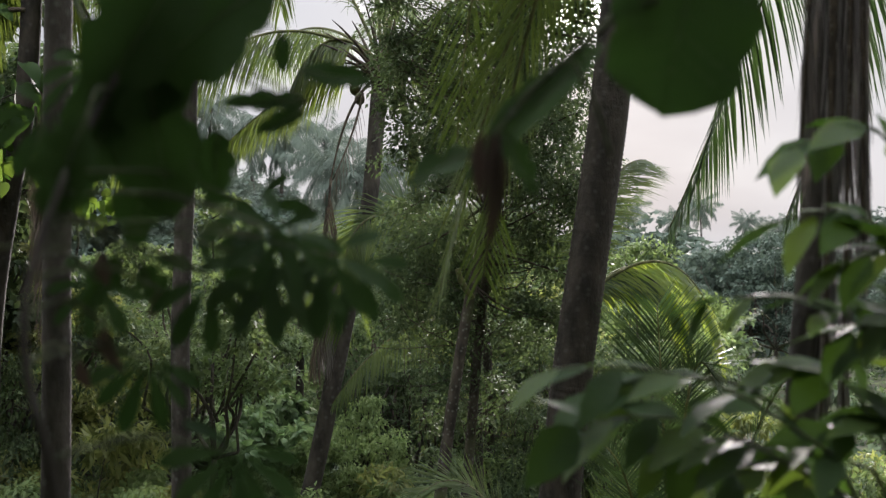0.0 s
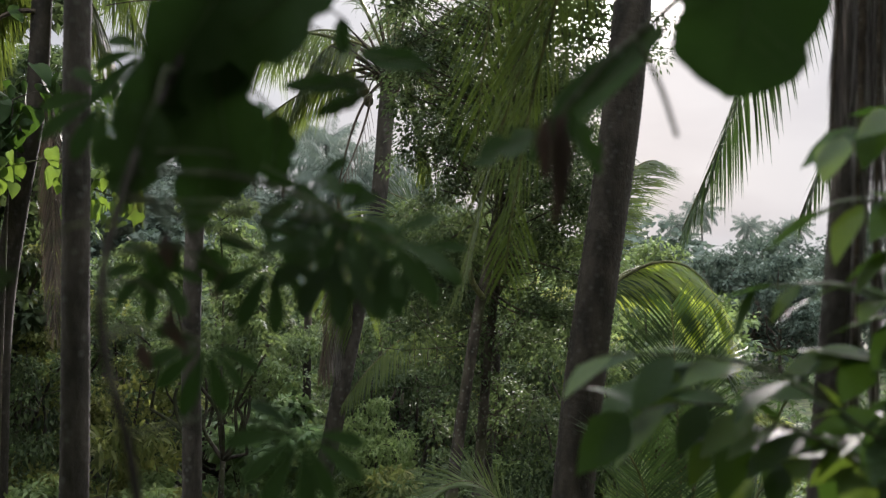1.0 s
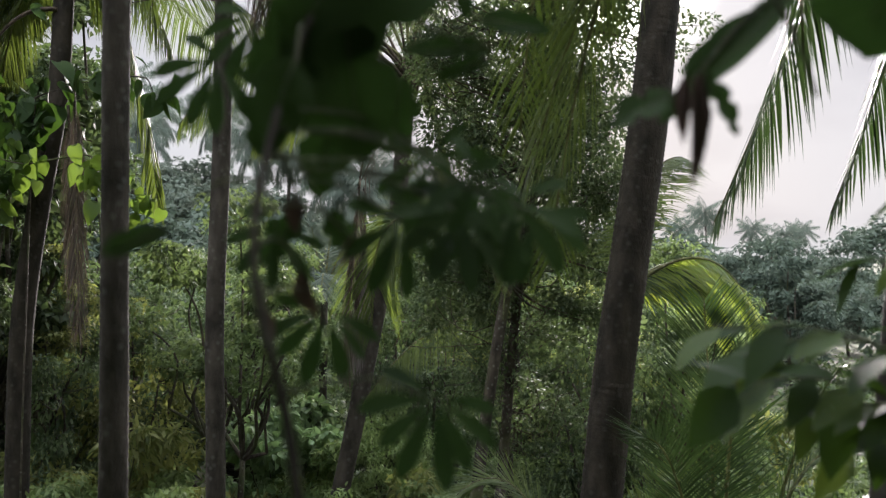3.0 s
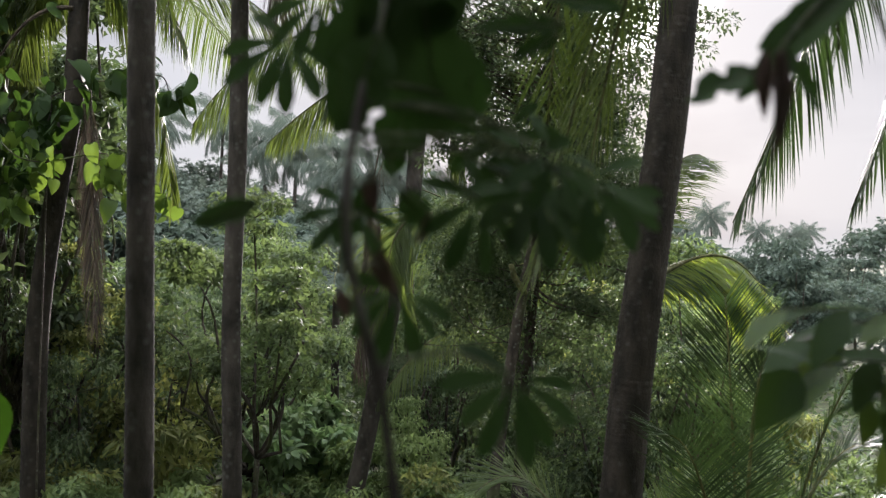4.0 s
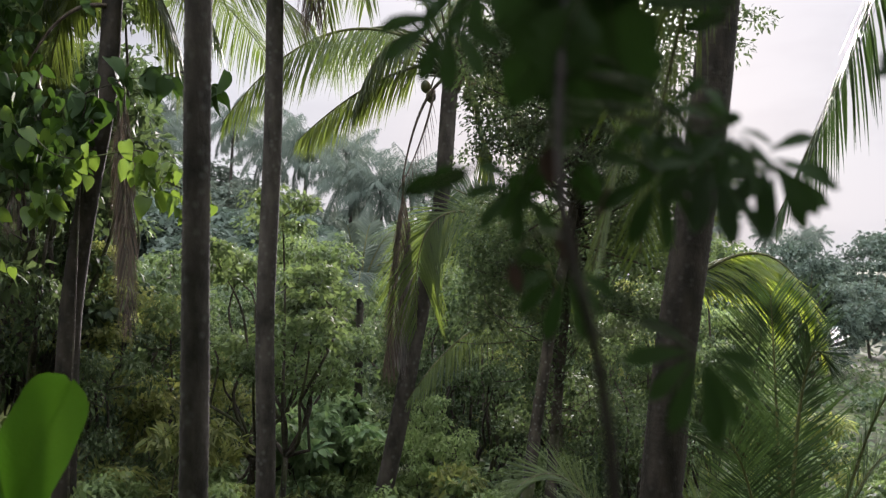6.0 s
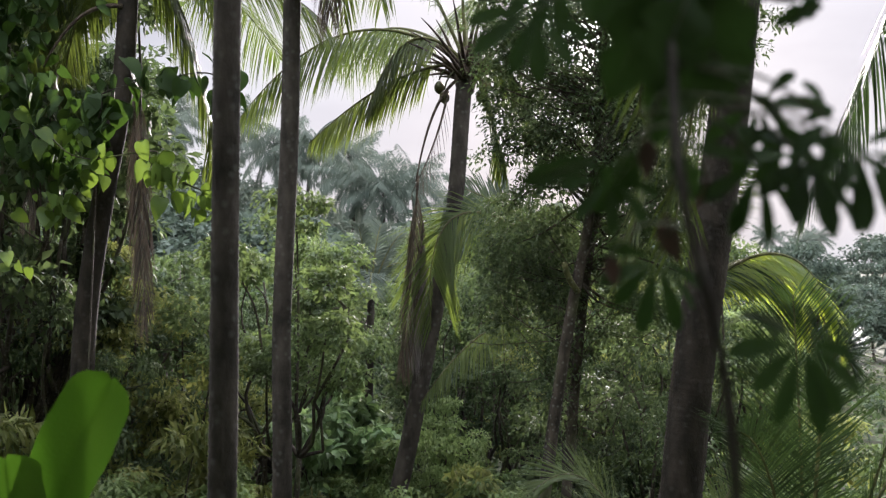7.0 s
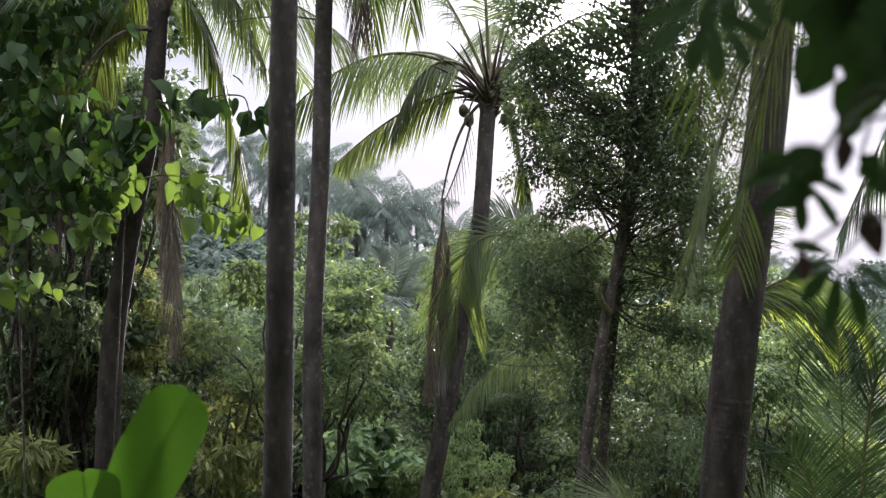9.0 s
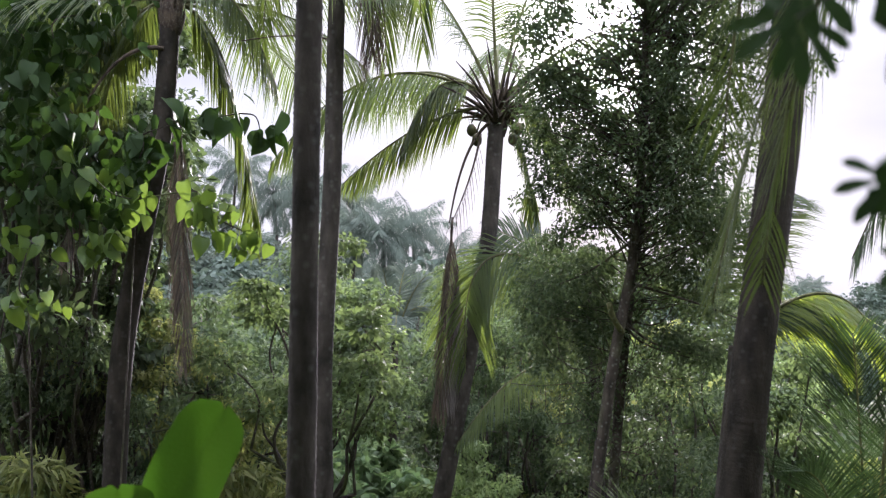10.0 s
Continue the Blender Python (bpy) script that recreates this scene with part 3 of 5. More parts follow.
# near palm draped with withered fronds; its long fronds hang into the view
F_TOP = (1.6, 4.05, 8.0)
palm_f = palm([(1.3, 4.0, gz(1.3, 4)), (1.39, 4.0, 4.02), (1.46, 4.0, 4.9), (1.51, 4.0, 5.6), (1.55, 4.0, 6.6), F_TOP], 0.075, 0.07,
              "coconut palm with its stem draped in withered fronds", seed=7)
leaf_bases(palm_f, F_TOP, 12, 0.5, 9)
add_frond(palm_f, F_TOP, (0.62, 5.8, 7.6), (-0.02, 5.6, 4.75), M_PALM_OLD, leaflet=0.7, n=105, droop=0.35, seed=101, width=0.013, start=0.3, sweep=0.75, hang=0.3)
add_frond(palm_f, F_TOP, (0.5, 5.6, 7.4), (0.22, 5.5, 4.85), M_PALM, leaflet=0.62, n=95, droop=0.35, seed=102, width=0.012, start=0.3, sweep=0.8, hang=0.3)
add_frond(palm_f, F_TOP, (0.22, 5.7, 8.2), (0.08, 5.7, 5.6), M_PALM, leaflet=0.66, n=80, droop=0.4, seed=106, width=0.012, start=0.3, sweep=0.8, hang=0.3)
add_frond(palm_f, F_TOP, (3.2, 8.0, 8.35), (1.88, 8.5, 5.15), M_PALM_GLOSS, leaflet=0.6, n=120, droop=1.3, seed=103, width=0.02, start=0.25)
add_frond(palm_f, F_TOP, (3.9, 7.9, 8.3), (2.86, 8.5, 5.25), M_PALM_GLOSS, leaflet=0.55, n=120, droop=1.3, seed=104, width=0.02, start=0.25)
add_frond(palm_f, F_TOP, (2.6, 4.6, 8.3), (3.0, 5.2, 5.6), M_PALM_GLOSS, leaflet=0.6, n=94, droop=1.0, seed=105, width=0.014)
add_frond(palm_f, F_TOP, (1.1, 4.5, 8.3), (1.22, 4.45, 5.75), M_PALM_GLOSS, leaflet=0.4, n=90, droop=1.8, seed=107, width=0.01, start=0.3)
add_frond(palm_f, F_TOP, (2.0, 4.0, 8.3), (1.95, 4.1, 5.4), M_PALM_GLOSS, leaflet=0.5, n=90, droop=1.4, seed=108, width=0.011, start=0.3)
crown_fronds(palm_f, F_TOP, 16, 4.0, 12, low=20, high=80, n=50)
for k, (x0, x1, z1) in enumerate(((1.5, 1.46, 4.6), (1.58, 1.52, 4.3), (1.45, 1.36, 5.3), (1.6, 1.6, 4.9), (1.52, 1.42, 3.9))):
    dead_strands(palm_f, (x0, 3.9, 7.4 - 0.2 * k), (x1, 3.88, z1), 110, 110 + k, spread=0.008, length=0.27, label="grey weathered dead frond against the stem", mat=M_PALM_GREY, droop=9.0, sweep=0.2)

# young stemless palms
def young_palm(at, fronds, label, seed, mat=M_PALM_GLOSS, leaflet=0.75, group="young palms", droop=0.04, vee=0.2):
    """fronds: control points, leaflet length, roll and forward sweep of each."""
    root = thing("young_palm", at, label, "palm tree", group)
    base = np.asarray(at, float)
    part("stem", trunk_geo([base, base + UP * 0.5], 0.16, 0.1, seed=seed), M_FIBRE, root)
    for k, (p1, p2, size, roll, sweep) in enumerate(fronds):
        add_frond(root, base + UP * 0.4, p1, p2, mat, leaflet=leaflet * size, n=80, droop=droop, vee=vee, seed=seed + k, width=0.013, hang=0.12, sparse=0.06, roll=roll, thick=0.02, sweep=sweep, start=0.3)
    return root


young_palm((1.82, 8.1, gz(1.82, 8.1)), (
    ((1.78, 8.05, 3.2), (1.68, 8.0, 4.55), 1.2, 0.1, 1.15), ((1.8, 7.95, 4.9), (2.1, 7.85, 3.95), 0.55, 0.2, 1.0), ((2.2, 7.9, 3.6), (2.68, 7.8, 4.05), 0.32, 0.4, 1.9),
    ((2.1, 7.6, 4.3), (2.95, 7.5, 3.25), 0.62, -0.2, 0.9), ((2.1, 7.4, 3.5), (2.95, 7.2, 3.1), 0.6, 0.2, 0.9), ((1.55, 7.7, 3.5), (1.15, 7.6, 3.55), 0.85, -0.3, 0.8)), "young stemless coconut palm with upright glossy green fronds", 130)
young_palm((1.15, 9.6, gz(1.15, 9.6)), (
    ((0.55, 9.35, 3.5), (-0.25, 9.2, 2.75), 1.0, 0.5, 1.2), ((0.7, 9.4, 2.9), (0.1, 9.5, 2.4), 1.0, 0.2, 1.2), ((1.5, 9.8, 3.0), (1.95, 10.0, 2.7), 1.0, 0.0, 1.0)), "low young palm with a long grey-green frond", 145, M_PALM, leaflet=0.55)
Y_TOP = (1.2, 9.55, 4.4)
palm_y = palm([(0.78, 9.55, gz(0.78, 9.55)), (1.03, 9.55, 2.73), Y_TOP], 0.07, 0.06, "small palm with bright yellow-green arching fronds", "young palms", seed=8)
for k, (p1, p2, m, lf, dr, sw) in enumerate((
        ((2.2, 9.4, 5.5), (2.55, 9.3, 4.1), M_PALM_YOUNG, 0.66, 0.7, 1.3),
        ((1.95, 9.6, 5.35), (2.3, 9.6, 4.2), M_PALM_YOUNG, 0.6, 0.8, 1.3),
        ((1.75, 9.5, 5.15), (2.15, 9.4, 4.45), M_PALM, 0.5, 0.7, 1.3),
        ((1.5, 9.8, 5.9), (2.05, 10.3, 5.9), M_PALM, 0.5, 0.5, 1.1))):
    add_frond(palm_y, Y_TOP, p1, p2, m, leaflet=lf, n=165, droop=dr, seed=160 + k, width=0.0125, hang=0.3, sweep=sw)


# ---- broadleaf trees and shrubs ----
def clump(r, centre, radius, n, length, width, shape, droop=0.35, flat=0.6):
    """Leaves of one twig head: a rough dome of overlapping leaves that point outwards and down."""
    d = unit(r.normal(0, 1, (n, 3)) + np.array([0, 0, 0.6]))
    at = np.asarray(centre) + d * radius * (0.35 + 0.65 * r.random((n, 1)) ** 0.5) * np.array([1, 1, flat])
    way = unit(d * np.array([1, 1, 0.5]) + r.normal(0, 0.5, (n, 3)) - UP * droop)
    nor = unit(UP * 0.9 + d * 0.7 + r.normal(0, 0.55, (n, 3)))
    return blades(at, way, nor, length * r.normal(1, 0.18, n).clip(0.5, 1.5), width * r.normal(1, 0.15, n).clip(0.5, 1.5), shape, fold=0.3, curl=0.12, sag=0.15)


def limb(r, a, b, r0, r1, bend=0.15, n=8, sides=7):
    a, b = np.asarray(a, float), np.asarray(b, float)
    mid = (a + b) / 2 + r.normal(0, bend, 3) * np.linalg.norm(b - a)
    return tube(smooth_path([a, mid, b], n), np.linspace(r0, r1, n), sides)


def tree(at, height, radius, clumps, per, leaf, mat, label, seed, shape=SIMPLE, stem=0.06, low=0.25, group="undergrowth trees", name="broadleaf_tree", droop=0.35, category="tree", clump_r=0.3, mid=0.55, half=0.4, lobes=9):
    """A tree or shrub: a forked trunk, limbs to separate lobes of the crown, and on each lobe twigs with heads of leaves."""
    r = np.random.default_rng(seed)
    root = thing(name, at, label, category, group)
    at = np.asarray(at, float)
    fork = at + np.array([r.normal(0, 0.1), r.normal(0, 0.1), height * low])
    wood = [limb(r, at - UP * 0.1, fork, stem, stem * 0.75, 0.05)]
    heads = []
    per_lobe = max(2, round(clumps / lobes))
    for k in range(lobes):
        a = k * 2.4 + r.normal(0, 0.3)
        e = math.asin(np.clip(-0.75 + 1.7 * (k + 0.5) / lobes + r.normal(0, 0.15), -0.9, 0.98))
        q = r.uniform(0.6, 1.0)
        c = at + np.array([math.cos(a) * math.cos(e) * radius * q, math.sin(a) * math.cos(e) * radius * q, height * (mid + half * math.sin(e) * q)])
        size = radius * r.uniform(0.28, 0.46)
        knee = fork * 0.45 + c * 0.55 - UP * 0.1 * height * r.random()
        wood += [limb(r, fork, knee, stem * 0.6, stem * 0.4, 0.12), limb(r, knee, c, stem * 0.4, stem * 0.2, 0.12)]
        out = unit(c - (at + UP * height * mid))
        for j in range(per_lobe):
            d = unit(r.normal(0, 1, 3) + out * 0.4 + UP * 0.7)
            p = c + d * size * r.uniform(0.6, 1.15) * np.array([1.1, 1.1, 0.6])
            heads.append(clump(r, p, clump_r * r.uniform(0.65, 1.25), per, leaf[0], leaf[1], shape, droop, 0.5))
            if j % 2 == 0:
                wood.append(limb(r, c, p, stem * 0.16, stem * 0.06, 0.12, 5, 4))
        n = per_lobe * 15
        d = unit(r.normal(0, 1, (n, 3)))
        heads.append(blades(c + d * size * 0.8 * r.random((n, 1)) ** 0.4 * np.array([1.1, 1.1, 0.6]), unit(d + r.normal(0, 0.6, (n, 3))), unit(r.normal(0, 1, (n, 3)) + UP * 0.5), leaf[0] * 1.4, leaf[1] * 1.7, SIMPLE, 0.3, 0.15))
    part("trunk", join(*wood), M_BARK, root)
    part("crown", join(*heads), mat, root)
    return root


def put(ob, x, y, s, turn, sz=None):
    m = Matrix.LocRotScale((x, y, gz(x, y) - 0.05), Euler((0, 0, turn)), (s, s, sz or s))
    return copy_thing(ob, m)


# tall small-leaved tree with a double stem
def twin_tree():
    r = np.random.default_rng(21)
    x0, y0 = -0.35, 10.6
    root = thing("small_leaved_tree", (x0, y0, gz(x0, y0)), "tall tree with twin slender trunks and small dark leaves", "tree")
    s1 = [(-0.3, 10.5, gz(-0.3, 10.5) - 0.1), (-0.01, 10.5, 2.62), (0.23, 10.5, 4.24), (0.43, 10.5, 5.28), (0.55, 10.5, 6.56), (0.62, 10.6, 8.2), (0.7, 10.7, 9.6)]
    s2 = [(0.05, 11.0, gz(0.05, 11.0) - 0.1), (0.26, 11.0, 2.52), (0.42, 11.0, 4.33), (0.62, 11.1, 5.6), (0.95, 11.2, 7.2), (1.3, 11.3, 8.8)]
    part("trunk", tube(smooth_path(s1, 40), np.linspace(0.074, 0.028, 40), 10), M_BARK, root)
    part("trunk", tube(smooth_path(s2, 40), np.linspace(0.066, 0.025, 40), 10), M_BARK, root)
    wood, heads = [], []
    l1, l2 = smooth_path(s1, 60), smooth_path(s2, 60)
    for k in range(560):
        e = unit(r.normal(0, 1, 3)) * r.random() ** 0.36
        c = np.array([0.8, 10.75, 7.5]) + e * np.array([1.5, 1.1, 2.7])
        c[0] += 0.03 * (c[2] - 7.0)
        if c[2] < 5.6 and (c[0] < 0.5 or r.random() < 0.2):
            continue
        if c[0] > 1.5 and c[2] < 7.9:
            continue
        if abs(c[0] - 0.16) < 0.36 and abs(c[2] - 7.76) < 0.33:
            continue
        line = l1 if np.min(np.linalg.norm(l1 - c, axis=1)) < np.min(np.linalg.norm(l2 - c, axis=1)) else l2
        p = line[int(np.argmin(np.linalg.norm(line - c + UP * 0.45, axis=1)))]
        wood.append(limb(r, p, c, 0.011, 0.003, 0.18, 7, 5))
        heads.append(clump(r, c, r.uniform(0.14, 0.34), int(r.uniform(90, 165)), 0.058, 0.031, SIMPLE, 0.3, 0.95))
    for tip in ((-0.6, 10.9, 5.9), (-0.45, 11, 5.4), (-0.5, 10.8, 6.5), (2.0, 10.2, 6.9), (2.2, 10.2, 7.2), (1.8, 10.2, 7.3), (-0.4, 10.6, 7.1), (1.3, 10.9, 4.9), (1.7, 10.8, 4.6), (1.5, 11.1, 4.2), (1.2, 10.9, 4.2), (1.75, 10.9, 5.4), (-0.3, 10.7, 5.0)):
        i = int(np.argmin(np.abs(l1[:, 2] - tip[2] - 0.4)))
        wood.append(limb(r, l1[i], tip, 0.018, 0.004, 0.08, 8, 5))
        for q in np.linspace(0.45, 1, 4):
            heads.append(clump(r, l1[i] * (1 - q) + np.array(tip) * q, 0.24, 130, 0.058, 0.031, SIMPLE, 0.3))
    for k in range(30):
        c = np.array([r.uniform(-0.75, -0.05), r.uniform(10.2, 11.2), r.uniform(6.3, 9.2)])
        if c[0] > -0.3 and abs(c[2] - 7.76) < 0.4:
            continue
        i = int(np.argmin(np.abs(l1[:, 2] - c[2] + 0.5)))
        wood.append(limb(r, l1[i], c, 0.01, 0.002, 0.2, 7, 4))
        heads.append(clump(r, c, r.uniform(0.16, 0.3), int(r.uniform(80, 140)), 0.058, 0.031, SIMPLE, 0.3, 0.9))
    # low sprays round and behind the stems
    for k in range(230):
        c = np.array([r.uniform(-0.2, 1.9), r.uniform(10.7, 12.2), 2.4 + 3.7 * r.random() ** 0.7])
        if k % 4 == 0:
            c = np.array([r.uniform(-0.65, 0.35), r.uniform(11.0, 12.0), r.uniform(4.0, 5.35)])
        i = int(np.argmin(np.abs(l2[:, 2] - c[2] + r.uniform(0.1, 0.9))))
        if k % 3 == 0:
            wood.append(limb(r, l2[i], c, 0.007, 0.002, 0.28, 7, 4))
        heads.append(clump(r, c, r.uniform(0.16, 0.34), int(r.uniform(80, 140)), 0.058, 0.031, SIMPLE, 0.3, 0.9))
    part("broken_limb", limb(r, (0.3, 10.42, 4.5), (0.15, 10.3, 4.8), 0.034, 0.03, 0.05), M_RACHIS, root, "pale broken limb stub")
    part("branchwork", join(*wood), M_BARK, root)
    part("crown", join(*heads), M_LEAF_DARK, root)


twin_tree()

# understory: a few kinds, then their repeats over the valley floor
# three kinds wear the dark leaf colour in place of shade on the belt
kinds = [
    tree((-3.9, 17.5, gz(-3.9, 17.5)), 5.2, 1.8, 66, 96, (0.1, 0.05), M_LEAF_DARK, "dense understory tree, glossy leaves darkened to suggest shade", 31, clump_r=0.31, stem=0.09, lobes=12),
    tree((0.9, 18.5, gz(0.9, 18.5)), 4.8, 1.7, 66, 96, (0.092, 0.048), M_LEAF_OLIVE, "bushy understory tree with olive green leaves", 32, clump_r=0.29, stem=0.08, lobes=11),
    tree((-6.6, 15.2, gz(-6.6, 15.2)), 5.0, 1.7, 66, 90, (0.13, 0.038), M_LEAF_DARK, "understory tree with long drooping leaves darkened to suggest shade", 33, SIMPLE, droop=0.3, clump_r=0.3, stem=0.09, lobes=12),
    tree((2.9, 18.0, gz(2.9, 18.0)), 4.4, 1.8, 64, 86, (0.105, 0.058), M_LEAF_LIGHT, "light green broad-leaved understory tree", 34, clump_r=0.31, stem=0.08, lobes=11),
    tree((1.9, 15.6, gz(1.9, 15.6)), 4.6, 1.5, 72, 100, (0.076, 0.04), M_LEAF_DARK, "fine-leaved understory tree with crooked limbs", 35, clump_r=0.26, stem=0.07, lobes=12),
]
shrubs = [
    tree((-5.6, 13.2, gz(-5.6, 13.2)), 2.6, 1.1, 38, 52, (0.16, 0.04), M_LEAF_OLIVE, "low shrub with long drooping yellowish leaves", 41, LANCE, 0.03, 0.15, "valley shrubs", "shrub", 0.6, "shrub", 0.22, lobes=8),
    tree((0.2, 14.2, gz(0.2, 14.2)), 2.7, 1.1, 48, 66, (0.085, 0.045), M_LEAF, "dense dark green shrub with small leaves", 43, SIMPLE, 0.03, 0.15, "valley shrubs", "shrub", 0.3, "shrub", 0.2, lobes=9),
    tree((-1.6, 14.9, gz(-1.6, 14.9)), 2.8, 1.1, 46, 60, (0.1, 0.045), M_LEAF_LIGHT, "shrub with pale green pointed leaves", 44, SIMPLE, 0.03, 0.15, "valley shrubs", "shrub", 0.5, "shrub", 0.2, lobes=9),
    tree((-2.95, 17.2, gz(-2.95, 17.2)), 3.1, 1.1, 40, 46, (0.165, 0.1), M_LEAF_SOFT, "light green shrub with large soft leaves", 42, OVATE, 0.03, 0.15, "valley shrubs", "shrub", 0.6, "shrub", 0.3, lobes=8),
]
far_kinds = [
    tree((-9.0, 27.5, gz(-9.0, 27.5)), 5.6, 1.9, 60, 40, (0.22, 0.12), M_LEAF_DARK, "bushy green tree, deep in the valley and added out of view", 38, clump_r=0.36, stem=0.09, lobes=11),
    tree((7.0, 30.0, gz(7.0, 30.0)), 4.4, 1.9, 60, 40, (0.21, 0.13), M_LEAF, "olive green tree, deep in the valley and added out of view", 39, clump_r=0.36, stem=0.09, lobes=11),
    tree((12.0, 40.0, gz(12.0, 40.0)), 5.4, 2.2, 78, 60, (0.18, 0.1), M_HILL_HAZE, "green tree with a haze tint on the far valley side", 40, clump_r=0.42, stem=0.1, lobes=13),
]
r_put = np.random.default_rng(5)
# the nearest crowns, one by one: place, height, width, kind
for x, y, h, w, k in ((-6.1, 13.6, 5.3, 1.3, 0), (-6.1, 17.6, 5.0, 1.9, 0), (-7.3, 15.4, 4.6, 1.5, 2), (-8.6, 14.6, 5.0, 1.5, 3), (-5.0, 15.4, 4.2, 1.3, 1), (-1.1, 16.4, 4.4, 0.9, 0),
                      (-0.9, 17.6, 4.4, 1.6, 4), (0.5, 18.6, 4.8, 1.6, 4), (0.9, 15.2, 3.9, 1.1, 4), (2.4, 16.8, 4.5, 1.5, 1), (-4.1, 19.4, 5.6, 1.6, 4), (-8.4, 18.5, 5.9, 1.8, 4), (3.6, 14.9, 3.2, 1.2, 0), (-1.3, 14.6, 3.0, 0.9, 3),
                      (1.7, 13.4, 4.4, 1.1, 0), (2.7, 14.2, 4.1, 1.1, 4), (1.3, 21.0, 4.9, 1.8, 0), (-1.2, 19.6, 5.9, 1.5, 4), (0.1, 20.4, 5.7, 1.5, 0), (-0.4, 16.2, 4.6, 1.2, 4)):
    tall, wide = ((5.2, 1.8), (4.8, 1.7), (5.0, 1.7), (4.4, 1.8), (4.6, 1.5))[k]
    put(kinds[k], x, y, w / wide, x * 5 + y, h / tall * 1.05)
for y, tall, step in ((21.5, 0.98, 2.9), (25.0, 1.0, 3.2), (28.5, 1.08, 3.4), (36, 1.2, 4.4)):
    half = 0.46 * y + 2.5
    for x in np.arange(-half - 1.2, half, step):
        xx, yy = x + r_put.normal(0, 0.6), y + r_put.normal(0, 0.9)
        if -3.7 < xx < -1.7 and yy < 27:
            continue
        size, turn = tall * r_put.uniform(0.8, 1.12), r_put.random() * 6.28
        if xx / yy > 0.13:  # the valley opens on this side
            if y > 26:
                put(far_kinds[2], xx * 1.25, yy * 1.25 + 3, size * 0.76, turn)
        else:
            # dark-leaved kinds drawn most often, to tone the bright rows down
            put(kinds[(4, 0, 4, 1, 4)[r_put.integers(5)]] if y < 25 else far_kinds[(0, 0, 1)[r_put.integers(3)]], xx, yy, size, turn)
for y, step in ((11.8, 2.3), (13.8, 2.1)):
    half = 0.46 * y + 1.5
    for x in np.arange(-half - 1.2, half, step):
        xx, yy = x + r_put.normal(0, 0.3), y + r_put.normal(0, 0.5)
        if min(abs(xx - px) for px in (-2.78, -5.3, -0.2)) < 0.25 and yy < 12.5:
            continue
        if -3.5 < xx < -1.3:
            continue
        put(shrubs[(0, 1, 2, 0, 2)[r_put.integers(5)]], xx, yy, r_put.uniform(0.75, 1.05) * (0.72 if y < 12 else 1), r_put.random() * 6.28)
for x, y, sc in ((-4.4, 12.7, 1.15), (-3.75, 13.1, 1.0), (-6.3, 12.6, 1.2), (-0.9, 12.7, 0.85)):
    put(shrubs[0], x, y, sc, x * 4)
for x, y, sc in ((-3.5, 19.5, 0.95), (-2.62, 14.6, 0.92), (-2.2, 16.0, 0.8)):
    put(shrubs[3], x, y, sc, x * 3)
# pale leaf colour makes up for missing light along this slope
for x, y, sc in ((-6.8, 12.0, 1.0), (-6.3, 11.4, 1.05), (-5.0, 11.2, 1.0), (-3.3, 11.6, 0.85), (-1.8, 12.0, 0.8), (-7.7, 12.8, 1.1), (-5.75, 11.5, 1.0), (-4.6, 11.9, 0.95), (-4.0, 12.4, 1.0), (-0.8, 12.4, 0.9)):
    put(shrubs[2], x, y, sc, x * 6)
for x, y, sc in ((3.0, 10.6, 0.9), (3.9, 11.4, 0.95), (2.6, 11.6, 1.0), (4.9, 12.6, 1.0), (4.2, 13.6, 1.05)):
    put(shrubs[1], x, y, sc, x * 5)
# crooked slender trees that stand free of the scrub
for k, (x, y, h, rad) in enumerate(((-3.05, 13.2, 5.5, 1.1), (-3.6, 14.2, 5.0, 1.1), (-3.4, 15.6, 5.5, 1.1), (-5.9, 14.4, 5.2, 1.1), (2.7, 13.6, 4.9, 1.0))):
    tree((x, y, gz(x, y)), h, rad, 40, 84, (0.085, 0.045), M_LEAF_OLIVE if k == 3 else M_LEAF, "slender crooked tree with a small leafy crown", 360 + k, SIMPLE, 0.05, 0.4, clump_r=0.25, mid=0.72, half=0.28, lobes=7)
# unseen trees, added behind and beside the camera to shade what faces it
r_back = np.random.default_rng(15)
for rad, count, lo, hi in ((6.5, 9, 188, 352), (9.5, 13, 172, 368), (13.5, 17, 165, 375), (18.5, 20, 160, 380)):
    for a in np.linspace(lo, hi, count):
        a = radians(a + r_back.normal(0, 4))
        x, y = -0.7 + math.cos(a) * rad * r_back.uniform(0.9, 1.1), math.sin(a) * rad * r_back.uniform(0.9, 1.1)
        put(far_kinds[r_back.integers(2)], x, y, r_back.uniform(2.0, 2.6), r_back.random() * 6.28)


def undergrowth(name, ys, n, leaf, mat, label, seed):
    """Low scrub that covers the valley floor and the slopes."""
    r = np.random.default_rng(seed)
    heads = []
    for k in range(n):
        y = ys[0] + (ys[1] - ys[0]) * r.random() ** 0.8
        x = r.uniform(-0.5 * y - 4, 0.5 * y + 3)
        s = r.uniform(0.7, 1.3) * leaf * 2.6
        heads.append(clump(r, (x, y, gz(x, y) + s * 0.35), s, 44, leaf * r.uniform(0.8, 1.2), leaf * 0.55, SIMPLE, 0.1, 0.75))
    v, f = join(*heads)
    tagged(new(name, mesh_of(name, v, f, mat)), label, "undergrowth", kind="stuff")


undergrowth("ground_cover", (-4.0, 13), 560, 0.13, M_LEAF, "low leafy ground cover on the slope", 70)
